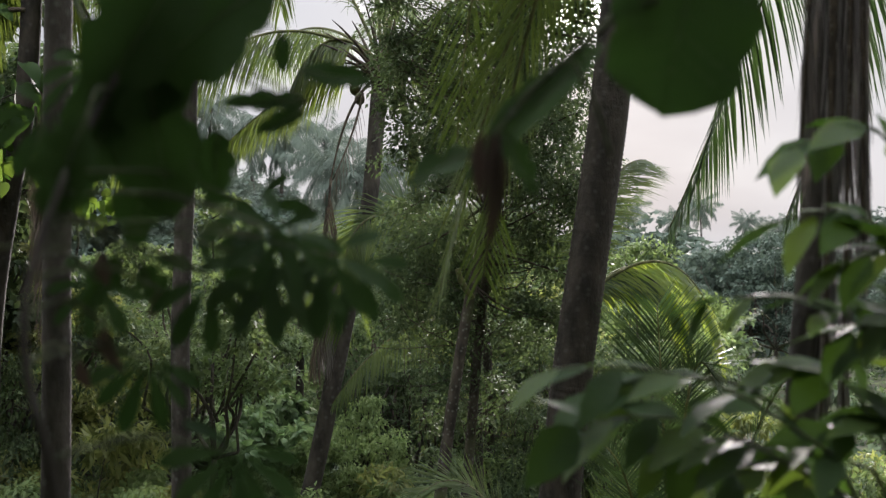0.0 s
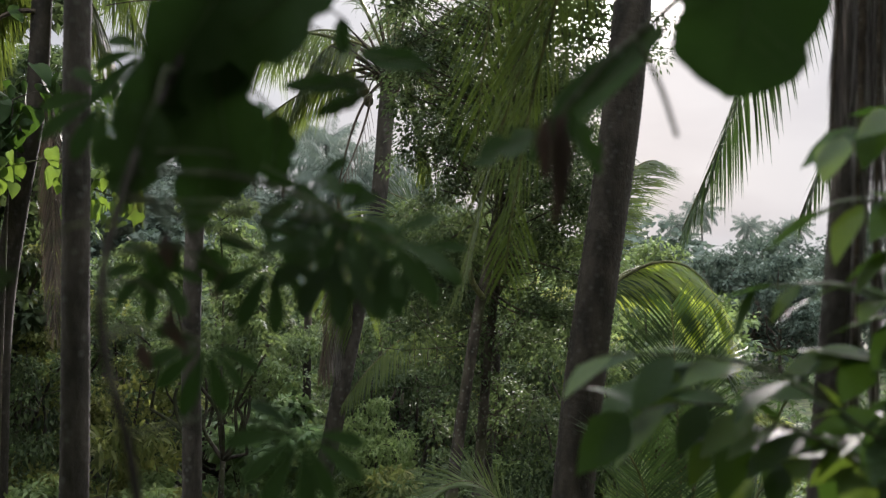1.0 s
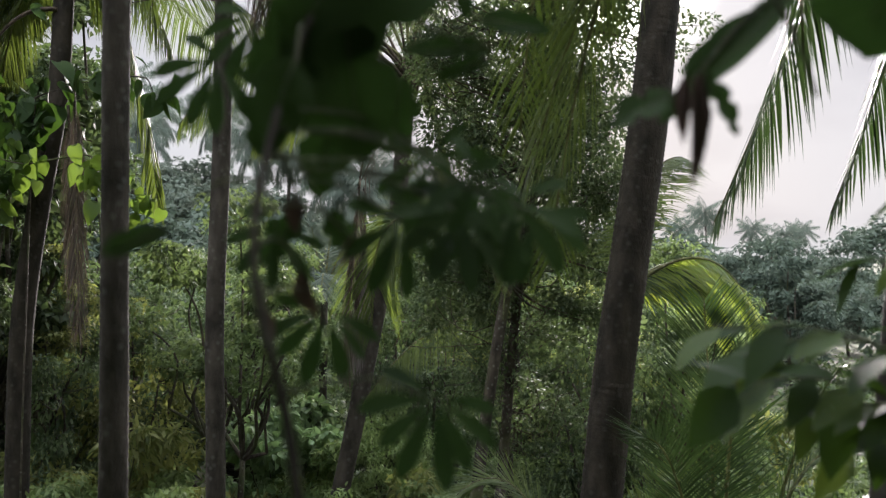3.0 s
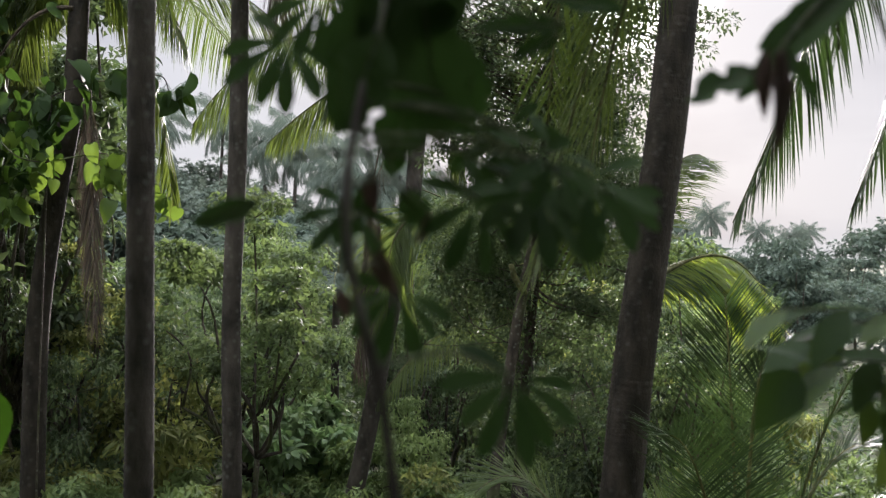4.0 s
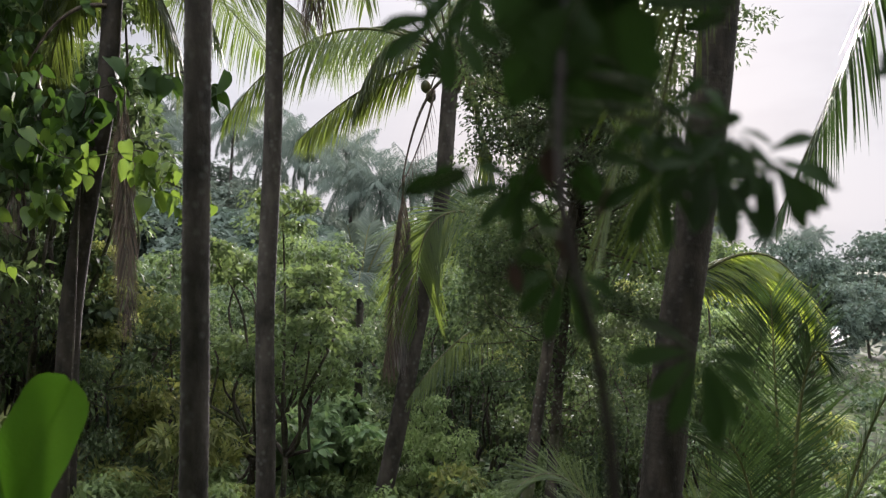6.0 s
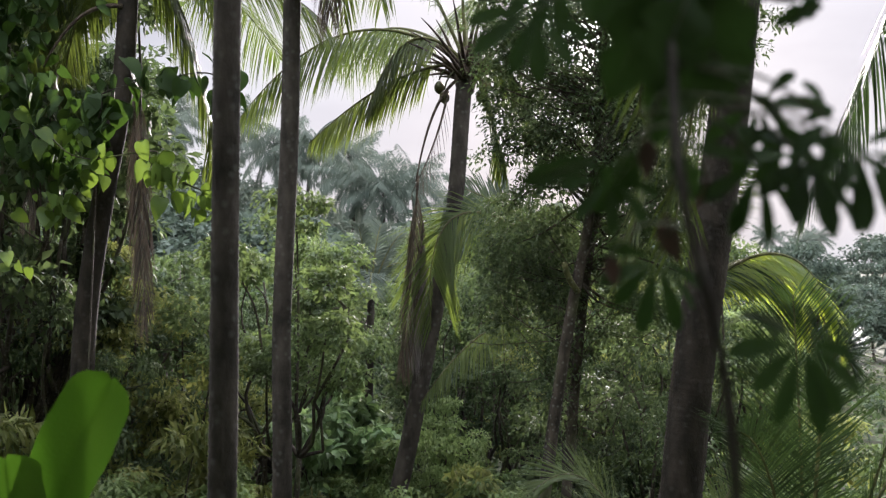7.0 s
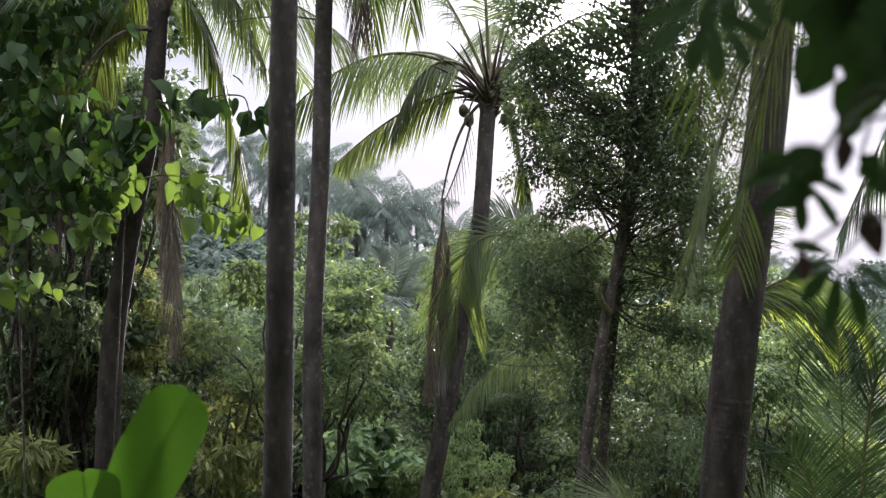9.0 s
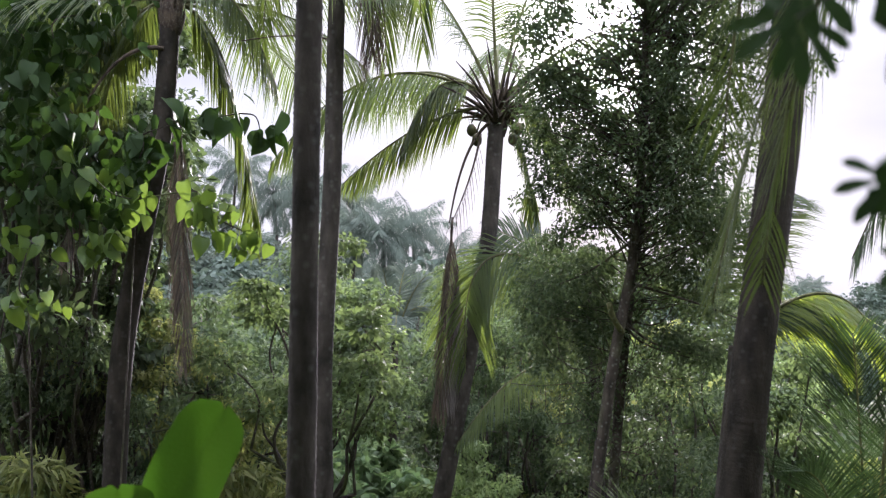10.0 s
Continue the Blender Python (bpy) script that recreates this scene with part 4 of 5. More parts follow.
undergrowth("undergrowth", (12.5, 44), 700, 0.24, M_LEAF_DARK, "low leafy undergrowth on the valley floor", 71)
# the scrub's haze comes from its leaf colour
undergrowth("distant_scrub", (42, 150), 850, 0.68, M_HILL_HAZE, "hazy scrub covering the far slopes", 72)


# ---- distance: wooded hillside and palms ----
def far_tree(seed, label, mat):
    r = np.random.default_rng(seed)
    root = thing("distant_tree", (0, 0, 0), label, "tree", "distant trees")
    heads = []
    for k in range(28):
        a, e = r.random() * 6.283, math.asin(r.uniform(-0.5, 1))
        q = 0.5 + 0.55 * r.random()
        c = np.array([math.cos(a) * math.cos(e) * 3.2 * q, math.sin(a) * math.cos(e) * 3.2 * q, 4.6 + 2.6 * math.sin(e) * q])
        heads.append(clump(r, c, 0.85 * r.uniform(0.6, 1.2), 35, 0.52, 0.34, SIMPLE, 0.2))
    part("trunk", tube(np.array([[0, 0, -0.5], [0.1, 0, 2], [0, 0.1, 4.5]]), np.array([0.22, 0.18, 0.1]), 7), M_BARK, root)
    part("crown", join(*heads), mat, root)
    return root


def far_palm(seed, height, label, mat=None, group="distant palms", name="distant_palm"):
    r = np.random.default_rng(seed)
    root = thing(name, (0, 0, 0), label, "palm tree", group)
    top = np.array([r.normal(0, 0.4), r.normal(0, 0.4), height])
    part("trunk", tube(smooth_path([(0, 0, -0.5), (top[0] * 0.3, top[1] * 0.3, height * 0.5), top], 14), np.linspace(0.2, 0.13, 14), 7), M_TRUNK, root)
    for k in range(22):
        az, el = k * 2.4, radians(-48 + 122 * (k + 0.5) / 22)
        d = np.array([math.cos(az), math.sin(az), 0])
        L = 4.0 * r.normal(1, 0.1)
        p1 = top + (d * math.cos(el) + UP * math.sin(el)) * L * 0.55
        p2 = p1 + (d * math.cos(el - 0.9) + UP * math.sin(el - 0.9)) * L * 0.5
        rach, leaves = frond_geo(top, p1, p2, leaflet=1.05, n=40, droop=0.8, seed=seed * 20 + k, width=0.075, thick=0.05, shape=SIMPLE)
        part("frond", join(rach, leaves), mat or M_FAR_HAZE, root)
    return root


# haze sits in the leaf colours: strong on far trees, weaker on nearer slopes
ft = [far_tree(201, "distant hazy green forest tree", M_FAR_HAZE), far_tree(202, "distant rounded forest tree in haze", M_FAR_HAZE), far_tree(203, "distant spreading forest tree in haze", M_FAR_HAZE)]
nt = [far_tree(204, "rounded dark green tree on the hillside", M_HILL_HAZE), far_tree(205, "spreading dark green tree on the hillside", M_HILL_HAZE)]
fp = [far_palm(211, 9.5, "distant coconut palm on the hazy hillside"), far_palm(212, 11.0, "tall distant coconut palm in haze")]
r_far = np.random.default_rng(9)
spots = []
for y, step in ((46, 5.5), (55, 6), (66, 6.5), (80, 7.5), (98, 8.5), (122, 10), (150, 12), (185, 14)):
    half = 0.47 * y + 4
    for x in np.arange(-half - 2, half, step):
        spots.append((x + r_far.normal(0, 1.2), y + r_far.normal(0, 2.0), r_far.uniform(0.75, 1.15) * (0.68 if x > 0.2 * y else 1.0)))
spots += [(55.0, 138, 1.35), (60.5, 142, 1.5), (49.0, 145, 1.2), (64.0, 150, 1.4)]
for y in (62, 70, 79, 89, 100):
    for x in np.arange(-0.47 * y - 5, 4, 5.0):
        spots.append((x + r_far.normal(0, 1.2), y + r_far.normal(0, 1.5), r_far.uniform(0.85, 1.2)))
placed = set()
for k, (x, y, s) in enumerate(spots):
    near = y < 74 or x > 0.1 * y  # the nearer slopes, and the valley side
    kind = (nt if near else ft)[k % (2 if near else 3)]
    m = Matrix.LocRotScale((x, y, gz(x, y) - 0.3), Euler((0, 0, r_far.random() * 6.28)), (s, s, s * 0.9))
    if kind in placed:
        copy_thing(kind, m)
    else:
        kind.matrix_basis = m
        placed.add(kind)
palm_spots = [(-9.0, 80, 1.0), (-13.5, 84, 1.02), (-6.5, 78, 0.95), (-4.2, 82, 0.9), (-17.0, 92, 1.05), (-22, 95, 0.95), (-28, 98, 1.05), (-33, 104, 1.0), (-1.5, 90, 0.9),
              (43.3, 170, 1.0), (56.6, 170, 0.85), (50.8, 172, 0.8), (37.5, 165, 0.9), (61, 178, 0.8), (18, 120, 0.75), (23, 125, 0.8), (6, 100, 0.85), (-11, 100, 1.0), (-38, 90, 0.95), (-25, 80, 0.9)]
for k, (x, y, s) in enumerate(palm_spots):
    kind = fp[k % 2]
    m = Matrix.LocRotScale((x, y, gz(x, y) - 0.3), Euler((0, 0, r_far.random() * 6.28)), (s, s, s))
    if k < 2:
        kind.matrix_basis = m
    else:
        copy_thing(kind, m)


# ---- climber and broad leaves at the side ----
def heart_vine(name, at, spots, count, size, mat, label, seed, spread=0.35, category="climbing plant"):
    r = np.random.default_rng(seed)
    root = thing(name, at, label, category)
    part("stem", limb(r, at, spots[0], 0.012, 0.01, 0.02, 10, 6), M_BARK, root)
    for a, b in zip(spots, spots[1:]):
        if math.dist(a, b) < 0.75:
            part("shoot", limb(r, a, b, 0.01, 0.006, 0.25, 10, 5), M_BARK, root)
    per = count // len(spots)
    for c in spots:
        n = per
        p = np.asarray(c) + r.normal(0, spread, (n, 3)) * np.array([1.2, 0.5, 0.8])
        way = unit(r.normal(0, 0.45, (n, 3)) - UP * 1.0)
        nor = unit(np.array([0, -0.5, 0.9]) + r.normal(0, 0.9, (n, 3)))
        for i in range(n):
            L = size * min(1.35, max(0.4, r.normal(0.95, 0.28)))
            part("leaf", blades(p[i], way[i], nor[i], L, L * r.uniform(0.7, 0.9), HEART, 0.3, r.uniform(0.1, 0.4)), mat, root)
    return root


# sunlit and shaded bunches differ by leaf colour
heart_vine("climber", (-5.3, 11.85, gz(-5.3, 11.85)), [(-4.95, 11.35, 5.95), (-4.9, 11.2, 6.35), (-4.85, 11.2, 6.65), (-4.43, 11.2, 6.8), (-4.08, 11.2, 6.83), (-3.8, 11.2, 6.89), (-3.55, 11.2, 6.7)], 62, 0.24, M_LEAF_SHADED,
           "leafy climber with heart-shaped leaves on a palm stem", 301, 0.12)
heart_vine("climber", (-5.9, 11.3, gz(-5.9, 11.3)), [(-5.95, 10.9, 4.85), (-5.95, 10.9, 5.45), (-5.25, 10.9, 5.45), (-5.35, 10.9, 6.2), (-4.85, 10.95, 5.9), (-4.2, 11.0, 5.83), (-3.92, 11.1, 5.67), (-3.64, 11.1, 5.5)], 128, 0.18, M_VINE_LIT,
           "bright green sunlit climber with heart-shaped leaves", 307, 0.14)
heart_vine("climber", (-6.9, 11.9, gz(-6.9, 11.9)), [(-6.2, 11.3, 5.95), (-5.9, 11.2, 6.25), (-5.5, 11.2, 6.05), (-5.15, 11.2, 6.2), (-5.5, 11.3, 6.5), (-6.1, 11.2, 6.8), (-5.8, 11.2, 6.85), (-6.1, 11.3, 7.4), (-6.4, 11.4, 7.9), (-6.7, 11.4, 7.2), (-6.7, 11.4, 6.4), (-6.1, 11.5, 7.9), (-6.9, 11.4, 5.7), (-5.9, 11.4, 7.6), (-5.6, 11.5, 8.1), (-6.4, 11.4, 8.4)], 720, 0.17, M_LEAF_SHADED,
           "dense climber with large heart-shaped leaves in a shaded tone", 304, 0.27)
tall_tree = tree((-6.7, 13.6, gz(-6.7, 13.6)), 10.5, 1.7, 150, 70, (0.16, 0.085), M_LEAF_DARK, "tall dark broad-leaved tree behind the palms", 303, SIMPLE, 0.08, 0.22, clump_r=0.34, mid=0.66, half=0.32, lobes=24)
put(tall_tree, -7.0, 15.6, 0.85, 2.0, 0.9)


# ---- foreground plants close to the camera ----
def leaf_part(root, base, way, normal, length, width, shape, mat, fold=0.15, curl=0.2, sag=0.05, name="leaf", label=""):
    return part(name, blades([base], [way], [normal], length, width, shape, fold, curl, sag), mat, root, label)


def broad_leaf(root, base, way, normal, length, width, seed, curl=0.12):
    """A very large leaf: a rippled blade with a blunt end, a midrib and side veins."""
    r = np.random.default_rng(seed)
    way = unit(way)
    side = unit(np.cross(way, normal))
    nor = np.cross(side, way)
    n, m = 22, 9
    s = np.linspace(0, 1, n)
    edge = width * 0.5 * np.clip(1 - np.abs(2 * s - 1) ** 3.0, 0.004, 1) ** 0.55
    ph = r.random(4) * 6.28

    def at(i, c):
        ripple = 1 + 0.05 * math.sin(i * 0.9 + ph[0]) + 0.03 * math.sin(i * 2.1 + ph[1] + c)
        lift = abs(c) * 0.16 * edge[i] + 0.05 * width * c * c * math.sin(i * 0.75 + ph[2] + 2 * c)
        return base + way * length * s[i] - nor * length * curl * s[i] ** 2 + side * edge[i] * c * ripple + nor * lift + way * 0.1 * length * abs(c) * (1 - s[i]) * s[i]

    base = np.asarray(base, float)
    cols = np.linspace(-1, 1, m)
    v = np.array([at(i, c) for i in range(n) for c in cols])
    f = [(i * m + j, i * m + j + 1, (i + 1) * m + j + 1, (i + 1) * m + j) for i in range(n - 1) for j in range(m - 1)]
    leaf = part("leaf", (v, f), M_BROAD, root)
    part("midrib", tube(np.array([at(i, 0) - nor * 0.001 for i in range(n)]), np.linspace(0.0032, 0.0008, n), 6), M_STEM, leaf)
    for k, i in enumerate(range(2, 17, 2)):
        for sg in (-1, 1):
            line = np.array([at(min(n - 1, i + q), sg * q / 4.2) - nor * 0.0008 for q in range(5)])
            part("vein", tube(line, np.linspace(0.0013, 0.0004, 5), 4), M_STEM, leaf)
    return leaf


def palmate(root, hub, normal, size, n, mat, seed, start=0.0, span=6.0):
    """A compound leaf: leaflets spread like fingers from the end of its stalk."""
    r = np.random.default_rng(seed)
    nor = unit(normal)
    a = unit(np.cross(nor, np.array([0.3, 0.2, 1.0])))
    b = np.cross(nor, a)
    ang = start + span * (np.arange(n) / max(1, n - 1) - 0.5) + r.normal(0, 0.06, n)
    way = np.cos(ang)[:, None] * b + np.sin(ang)[:, None] * a
    way = unit(way - UP * 0.25 + nor * 0.1)
    L = size * (0.75 + 0.35 * np.cos((ang - start) * 0.5)) * r.normal(1, 0.06, n)
    geo = blades(np.asarray(hub) + way * 0.012, way, np.tile(nor, (n, 1)) + r.normal(0, 0.15, (n, 3)), L, L * 0.3, OBOVATE, 0.18, 0.12, 0.12)
    return part("leaf", geo, mat, root)


def stalk(root, *points, r0=0.006, r1=0.003, mat=None, name="stalk"):
    return part(name, tube(smooth_path(points, 12), np.linspace(r0, r1, 12), 6), mat or M_STEM, root)


def lobed_leaf(root, base, tip, width, normal, seed, bites=3, deep=0.35, curl=0.1):
    """A large soft leaf with a wavy, notched outline, a midrib and a fold along it."""
    r = np.random.default_rng(seed)
    base, tip = np.asarray(base, float), np.asarray(tip, float)
    length = float(np.linalg.norm(tip - base))
    way = unit(tip - base)
    side = unit(np.cross(way, normal))
    nor = np.cross(side, way)
    n, m = 34, 9
    s = np.linspace(0, 1, n)
    full = np.sin(np.pi * np.clip(s, 0.01, 0.99) ** 0.85) ** 0.6
    ph = r.random(2) * 6.28
    edges = [0.5 * width * full * (1 - deep * np.clip(np.sin(2 * np.pi * bites * s + p), 0, 1) ** 2) for p in ph]
    v = []
    for i in range(n):
        for c in np.linspace(-1, 1, m):
            e = edges[0][i] if c < 0 else edges[1][i]
            v.append(base + way * length * s[i] + side * e * c + nor * (0.2 * abs(c) * e - curl * length * s[i] ** 2 + 0.02 * width * math.sin(9 * s[i] + 3 * c)) + way * 0.1 * length * abs(c) * s[i] * (1 - s[i]))
    f = [(i * m + j, i * m + j + 1, (i + 1) * m + j + 1, (i + 1) * m + j) for i in range(n - 1) for j in range(m - 1)]
    leaf = part("leaf", (np.array(v), f), M_BROAD, root)
    spine = np.array(v).reshape(n, m, 3)[:, m // 2] - nor * 0.001
    part("midrib", tube(spine, np.linspace(0.003, 0.0008, n), 6), M_STEM, leaf)
    return leaf


def sapling():
    root = thing("sapling", (-0.53, 1.47, gz(-0.53, 1.47)), "sapling with finger-like compound leaves and large dark leaves", "sapling")
    stem = [(-0.53, 1.47, gz(-0.53, 1.47) - 0.05), (-0.535, 1.47, 4.3), (-0.555, 1.47, 4.62), (-0.61, 1.48, 4.88), (-0.6, 1.6, 5.1), (-0.56, 1.8, 5.35), (-0.53, 1.88, 5.65)]
    part("stem", tube(smooth_path(stem, 40), np.linspace(0.009, 0.005, 40), 8), M_TRUNK, root)
    line = smooth_path(stem, 80)
    r = np.random.default_rng(18)

    def from_stem(p, lift=0.05):
        i = int(np.argmin(np.abs(line[:, 2] - p[2] - lift)))
        stalk(root, line[i], (line[i] + np.asarray(p)) / 2 + np.array([0, 0, 0.03]), p, r0=0.004, r1=0.0025)

    # compound leaves: hub, finger length, fingers, turn, spread
    for k, (x, y, z, size, n, start, span) in enumerate((
            (-0.363, 1.95, 5.082, 0.11, 7, -0.5, 4.6), (-0.32, 1.9, 5.03, 0.1, 7, -0.2, 4.8), (-0.285, 1.8, 5.03, 0.1, 7, 0.3, 4.8), (-0.167, 1.95, 4.975, 0.1, 7, 0.0, 4.4), (-0.309, 1.85, 4.97, 0.125, 8, 0.0, 4.4), (-0.215, 1.87, 4.99, 0.115, 7, -0.3, 4.6),
            (-0.41, 1.8, 4.95, 0.1, 7, 0.4, 4.4), (-0.354, 1.75, 4.65, 0.11, 8, 0.0, 4.2), (-0.56, 1.93, 4.79, 0.1, 7, 0.1, 3.6),
            (-0.645, 1.9, 4.94, 0.09, 6, 0.2, 4.0), (-0.775, 2.0, 5.27, 0.115, 7, 0.3, 3.8), (-0.72, 2.1, 5.38, 0.12, 7, 0.2, 3.6))):
        from_stem((x, y, z))
        palmate(root, (x, y, z), (r.normal(0, 0.25), -0.9, 0.35 + r.normal(0, 0.15)), size, n, M_BROAD, 400 + k, start=start, span=span)
    # large hanging leaves: base, tip, width, notches and their depth
    for k, (b, t, w, bites, deep) in enumerate((
            ((-0.3, 1.8, 5.47), (-0.69, 1.8, 5.22), 0.23, 4, 0.25), ((-0.42, 1.75, 5.52), (-0.62, 1.75, 5.24), 0.2, 3, 0.25), ((-0.56, 1.78, 5.28), (-0.67, 1.8, 5.07), 0.115, 3, 0.35),
            ((-0.51, 1.76, 5.3), (-0.475, 1.78, 5.05), 0.15, 3, 0.3), ((-0.57, 1.62, 5.2), (-0.63, 1.6, 5.05), 0.12, 3, 0.35), ((-0.52, 1.85, 5.22), (-0.57, 1.85, 5.0), 0.11, 3, 0.35),
            ((-0.3, 1.9, 5.4), (-0.3, 1.9, 5.33), 0.035, 2, 0.2), ((-0.25, 1.9, 5.275), (-0.415, 1.9, 5.28), 0.045, 3, 0.3), ((-0.26, 1.92, 5.26), (-0.35, 1.9, 5.222), 0.04, 3, 0.3),
            ((-0.27, 1.95, 5.34), (-0.135, 1.95, 5.325), 0.055, 2, 0.2), ((-0.42, 1.9, 5.22), (-0.43, 1.9, 5.09), 0.08, 3, 0.3),
            ((-0.6, 1.9, 4.98), (-0.68, 1.9, 4.88), 0.07, 3, 0.4), ((-0.55, 1.85, 4.97), (-0.5, 1.85, 4.9), 0.06, 3, 0.4), ((-0.74, 1.5, 4.93), (-0.84, 1.5, 4.9), 0.04, 2, 0.2))):
        from_stem(b, 0.08)
        lobed_leaf(root, b, t, w, (r.normal(0, 0.25), -1, 0.3), 500 + k, bites, deep)
    # withered leaves that still hang on the stem
    for k, (x, y, z, size) in enumerate(((-0.58, 1.75, 4.87, 0.09), (-0.6, 1.8, 5.0, 0.07), (-0.66, 1.85, 4.8, 0.06), (-0.5, 1.8, 4.93, 0.06))):
        from_stem((x, y, z), 0.03)
        leaf_part(root, (x, y, z), (r.normal(0, 0.3), 0, -1), (r.normal(0, 0.6), -1, 0.2), size, size * 0.5, OVATE, M_DRYLEAF, 0.6, 0.3, 0, "dry_leaf", "crumpled brown dry leaf")


sapling()


def big_leaf_branch():
    root = thing("large_leaved_plant", (1.2, 1.6, gz(1.2, 1.6)), "plant with very large dark leaves and a dry brown leaf", "plant")
    stem = [(1.2, 1.6, gz(1.2, 1.6) - 0.05), (1.22, 1.65, 4.8), (1.05, 1.7, 5.7), (0.7, 1.75, 5.8), (0.4, 1.76, 5.5), (0.22, 1.75, 5.33)]
    part("stem", tube(smooth_path(stem, 30), np.linspace(0.013, 0.007, 30), 8), M_STEM, root)
    stalk(root, (0.22, 1.75, 5.33), (0.17, 1.75, 5.29), (0.12, 1.75, 5.235), (0.085, 1.75, 5.19), r0=0.007, r1=0.005)
    stalk(root, (0.22, 1.75, 5.33), (0.26, 1.75, 5.25), (0.29, 1.75, 5.16), r0=0.005, r1=0.004)
    stalk(root, (0.3, 1.75, 5.41), (0.36, 1.73, 5.42), (0.36, 1.72, 5.45), r0=0.006, r1=0.005)
    broad_leaf(root, (0.447, 1.74, 5.565), (-0.2, -0.02, -1.0), (0.1, -1, 0.3), 0.34, 0.25, 521)
    lobed_leaf(root, (0.28, 1.8, 5.36), (0.03, 1.8, 5.14), 0.075, (-0.3, -0.9, 0.5), 522, 2, 0.15)
    lobed_leaf(root, (0.25, 1.82, 5.33), (0.08, 1.84, 5.23), 0.06, (-0.3, -0.9, 0.5), 523, 2, 0.15)
    lobed_leaf(root, (0.05, 1.75, 5.165), (-0.065, 1.75, 5.12), 0.07, (-0.2, -0.8, 0.6), 524, 2, 0.6)
    lobed_leaf(root, (0.1, 1.75, 5.2), (0.165, 1.75, 5.1), 0.06, (0.5, -0.8, 0.3), 525, 3, 0.5)
    for k, (dx, L, W) in enumerate(((0, 0.2, 0.042), (0.012, 0.17, 0.036), (-0.012, 0.12, 0.032), (0.02, 0.12, 0.03))):
        leaf_part(root, (0.08 + dx, 1.745, 5.2), (0.06 - 0.07 * k, -0.05, -1), (0.5 - 0.5 * k, -1, 0.1), L, W, OVATE, M_DRYLEAF, 0.8, 0.15, 0, "dry_leaf", "crumpled brown dry leaf")


big_leaf_branch()


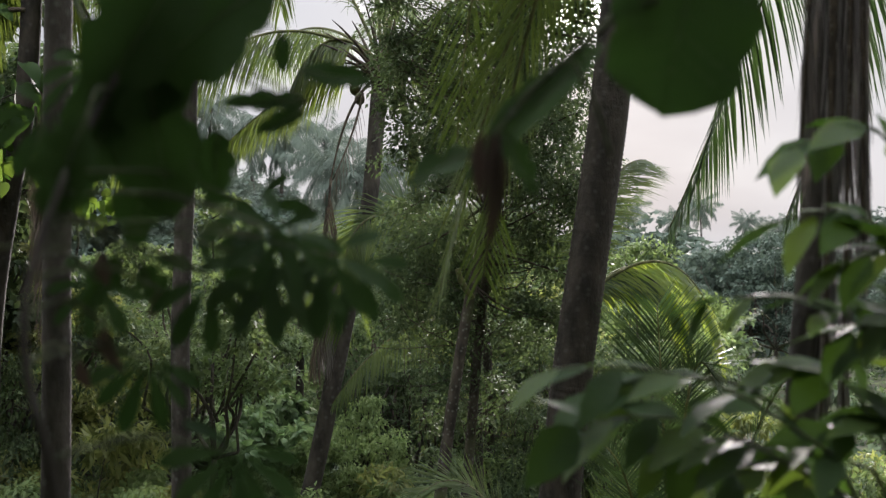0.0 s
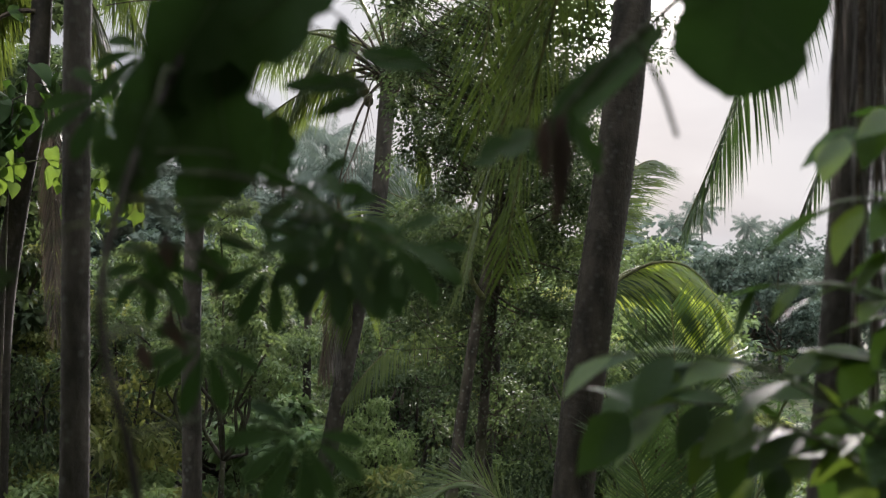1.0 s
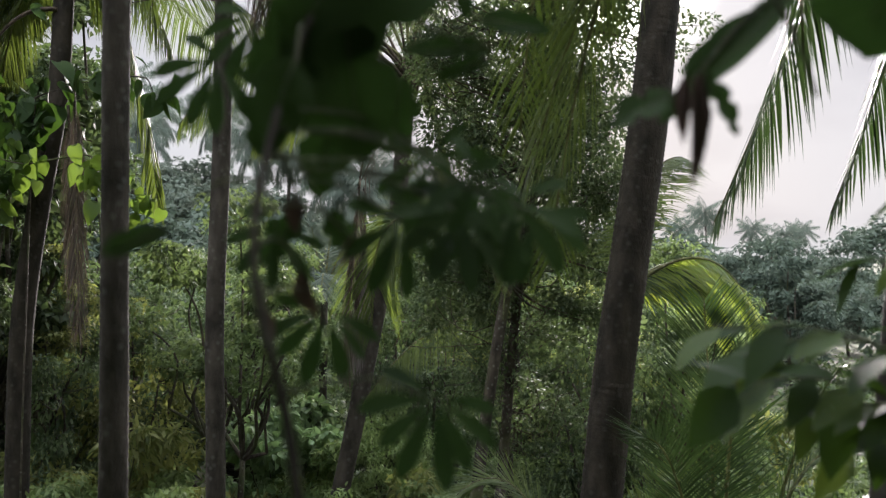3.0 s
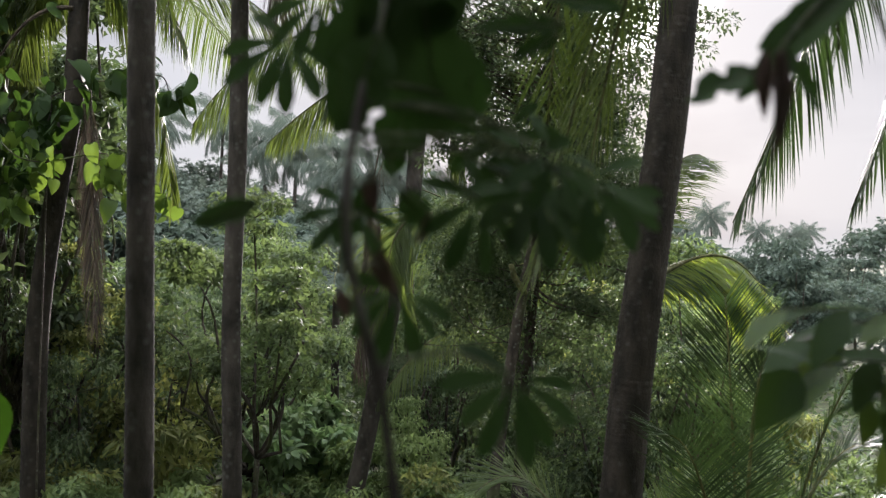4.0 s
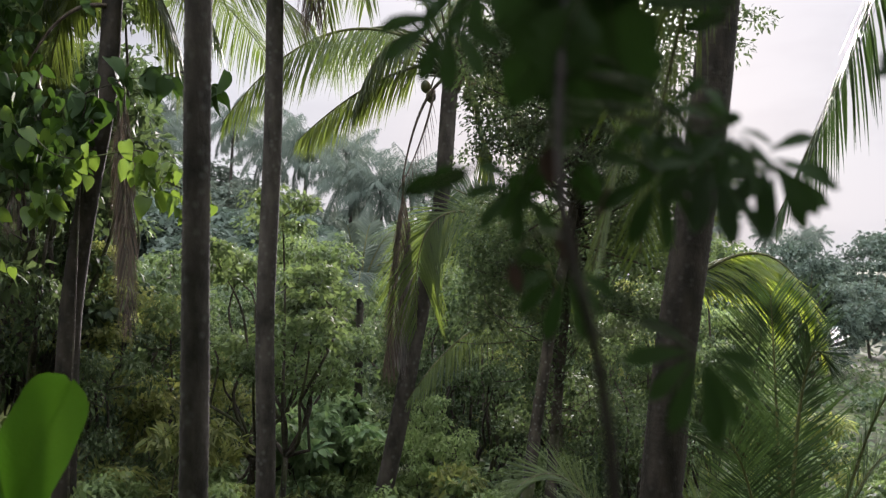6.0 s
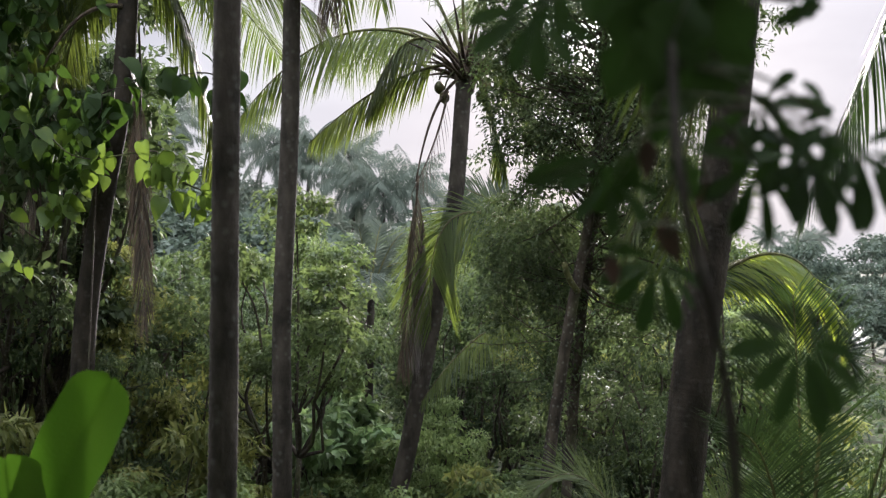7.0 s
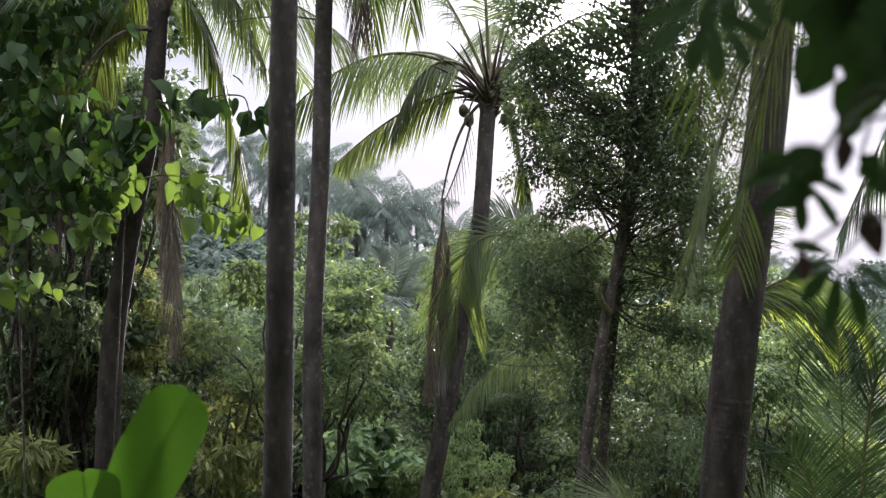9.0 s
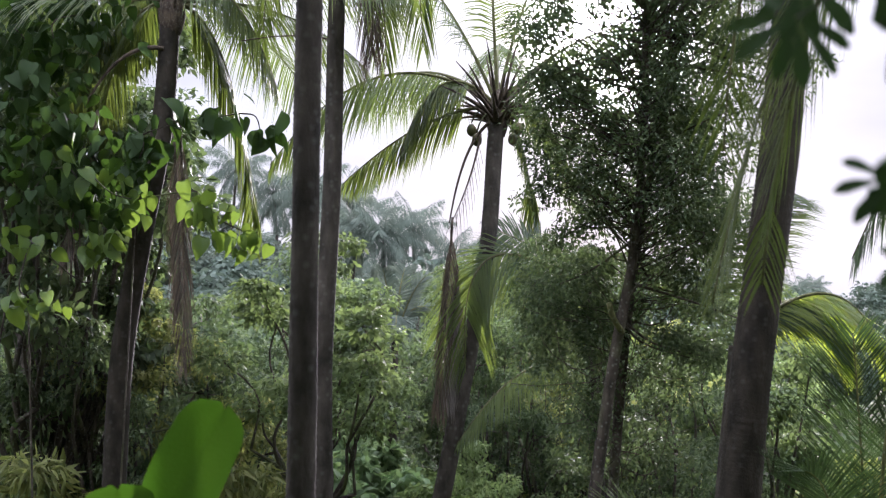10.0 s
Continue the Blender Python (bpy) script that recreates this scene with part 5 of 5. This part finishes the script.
def side_shrub():
    r = np.random.default_rng(77)
    root = thing("leafy_shrub", (1.1, 2.45, gz(1.1, 2.45)), "leafy shrub with pointed oval green leaves", "shrub")
    foot = np.array([1.1, 2.45, gz(1.1, 2.45) - 0.05])
    arms = (((1.05, 2.45, 4.25), (0.8, 2.45, 4.62), (0.55, 2.45, 4.7), (0.36, 2.45, 4.65)), ((1.08, 2.45, 4.15), (0.9, 2.4, 4.45), (0.7, 2.4, 4.55), (0.48, 2.38, 4.52)),
            ((1.1, 2.45, 4.4), (1.05, 2.42, 4.75), (0.85, 2.4, 4.88), (0.6, 2.4, 4.88)), ((1.12, 2.45, 4.6), (1.15, 2.5, 5.1), (1.05, 2.5, 5.3), (0.84, 2.48, 5.24)),
            ((1.1, 2.45, 4.5), (1.12, 2.45, 4.9), (1.0, 2.45, 5.08), (0.78, 2.48, 5.06)), ((1.08, 2.45, 4.1), (0.98, 2.5, 4.4), (0.8, 2.5, 4.46), (0.62, 2.48, 4.42)), ((1.1, 2.45, 4.3), (1.04, 2.5, 4.6), (0.94, 2.5, 4.7), (0.8, 2.5, 4.7)),
            ((1.1, 2.45, 4.3), (0.85, 2.3, 4.55), (0.55, 2.25, 4.72), (0.22, 2.22, 4.74)), ((1.1, 2.45, 4.2), (0.8, 2.35, 4.5), (0.5, 2.3, 4.62), (0.28, 2.28, 4.6)),
            ((1.2, 2.45, 4.5), (1.2, 2.4, 4.9), (1.08, 2.4, 5.0), (0.92, 2.4, 4.96)), ((1.2, 2.45, 4.4), (1.18, 2.4, 4.7), (1.1, 2.4, 4.84), (0.95, 2.4, 4.8)), ((1.15, 2.45, 4.2), (1.12, 2.35, 4.5), (1.02, 2.35, 4.6), (0.86, 2.35, 4.56)))
    for k, tw in enumerate(arms):
        stalk(root, foot, tw[0], *tw[1:], r0=0.008, r1=0.002, name="twig")
        line = smooth_path([foot, *tw], 40)
        for j, i in enumerate(range(18, 40, 2)):
            sg = 1 if j % 2 else -1
            tan = unit(line[min(i + 1, 39)] - line[i - 1])
            way = unit(tan * 0.8 + np.cross(tan, UP) * sg * 0.45 + UP * (0.2 * sg - 0.2) + r.normal(0, 0.22, 3))
            L = 0.175 * r.uniform(0.7, 1.2)
            # every fourth leaf has the sunlit tone, the rest the shaded tone
            leaf_part(root, line[i], way, unit(UP * 1.6 + np.array([0, -0.3, 0]) + r.normal(0, 0.4, 3)), L, L * r.uniform(0.42, 0.6), OVATE, M_VINE_LIT if (j + 2 * k) % 4 == 0 else M_LEAF_SHADED, curl=0.14, sag=0.08)


side_shrub()


def banana_plant():
    root = thing("banana_plant", (-2.95, 4.4, gz(-2.95, 4.4)), "young banana plant with one broad bright green leaf", "banana plant")
    part("stem", tube(smooth_path([(-2.95, 4.4, gz(-2.95, 4.4) - 0.05), (-2.93, 4.4, 2.9), (-2.78, 4.4, 3.45)], 14), np.linspace(0.06, 0.02, 14), 10), M_STEM, root)
    n, m = 30, 11
    s = np.linspace(0, 1, n)
    cols = np.linspace(-1, 1, m)
    f = [(i * m + j, i * m + j + 1, (i + 1) * m + j + 1, (i + 1) * m + j) for i in range(n - 1) for j in range(m - 1)]
    # the torn blade has two lobes: base, tip, half width, bend across
    for k, (pts, half) in enumerate(((((-2.8, 4.4, 3.42), (-2.67, 4.39, 3.72), (-2.53, 4.37, 4.02), (-2.385, 4.34, 4.29)), 0.155), (((-2.76, 4.3, 3.4), (-2.77, 4.28, 3.62), (-2.785, 4.27, 3.8), (-2.8, 4.26, 3.97)), 0.15))):
        line = smooth_path(pts, n)
        tan = unit(np.gradient(line, axis=0))
        across = unit(np.cross(tan, np.array([0.15, -1, 0.25])))
        w = half * np.clip(np.sin(np.pi * np.clip(0.1 + s * 0.7, 0, 0.5)), 0, 1) ** 0.7 * np.sqrt(np.clip(1 - np.clip((s - 0.78) / 0.22, 0, 1) ** 2.6, 0.015, 1))
        v = np.array([line[i] + across[i] * w[i] * c * (1 + 0.03 * math.sin(i * 0.6 + c * 3 + k)) + np.array([0.01, -0.05, 0.03]) * abs(c) + tan[i] * 0.03 * abs(c) * (1 - s[i]) for i in range(n) for c in cols])
        leaf = part("leaf", (v, f), M_BANANA, root)
        part("midrib", tube(line + np.array([0, 0.006, -0.004]), np.linspace(0.008, 0.002, n), 6), M_BANANA, leaf)


banana_plant()
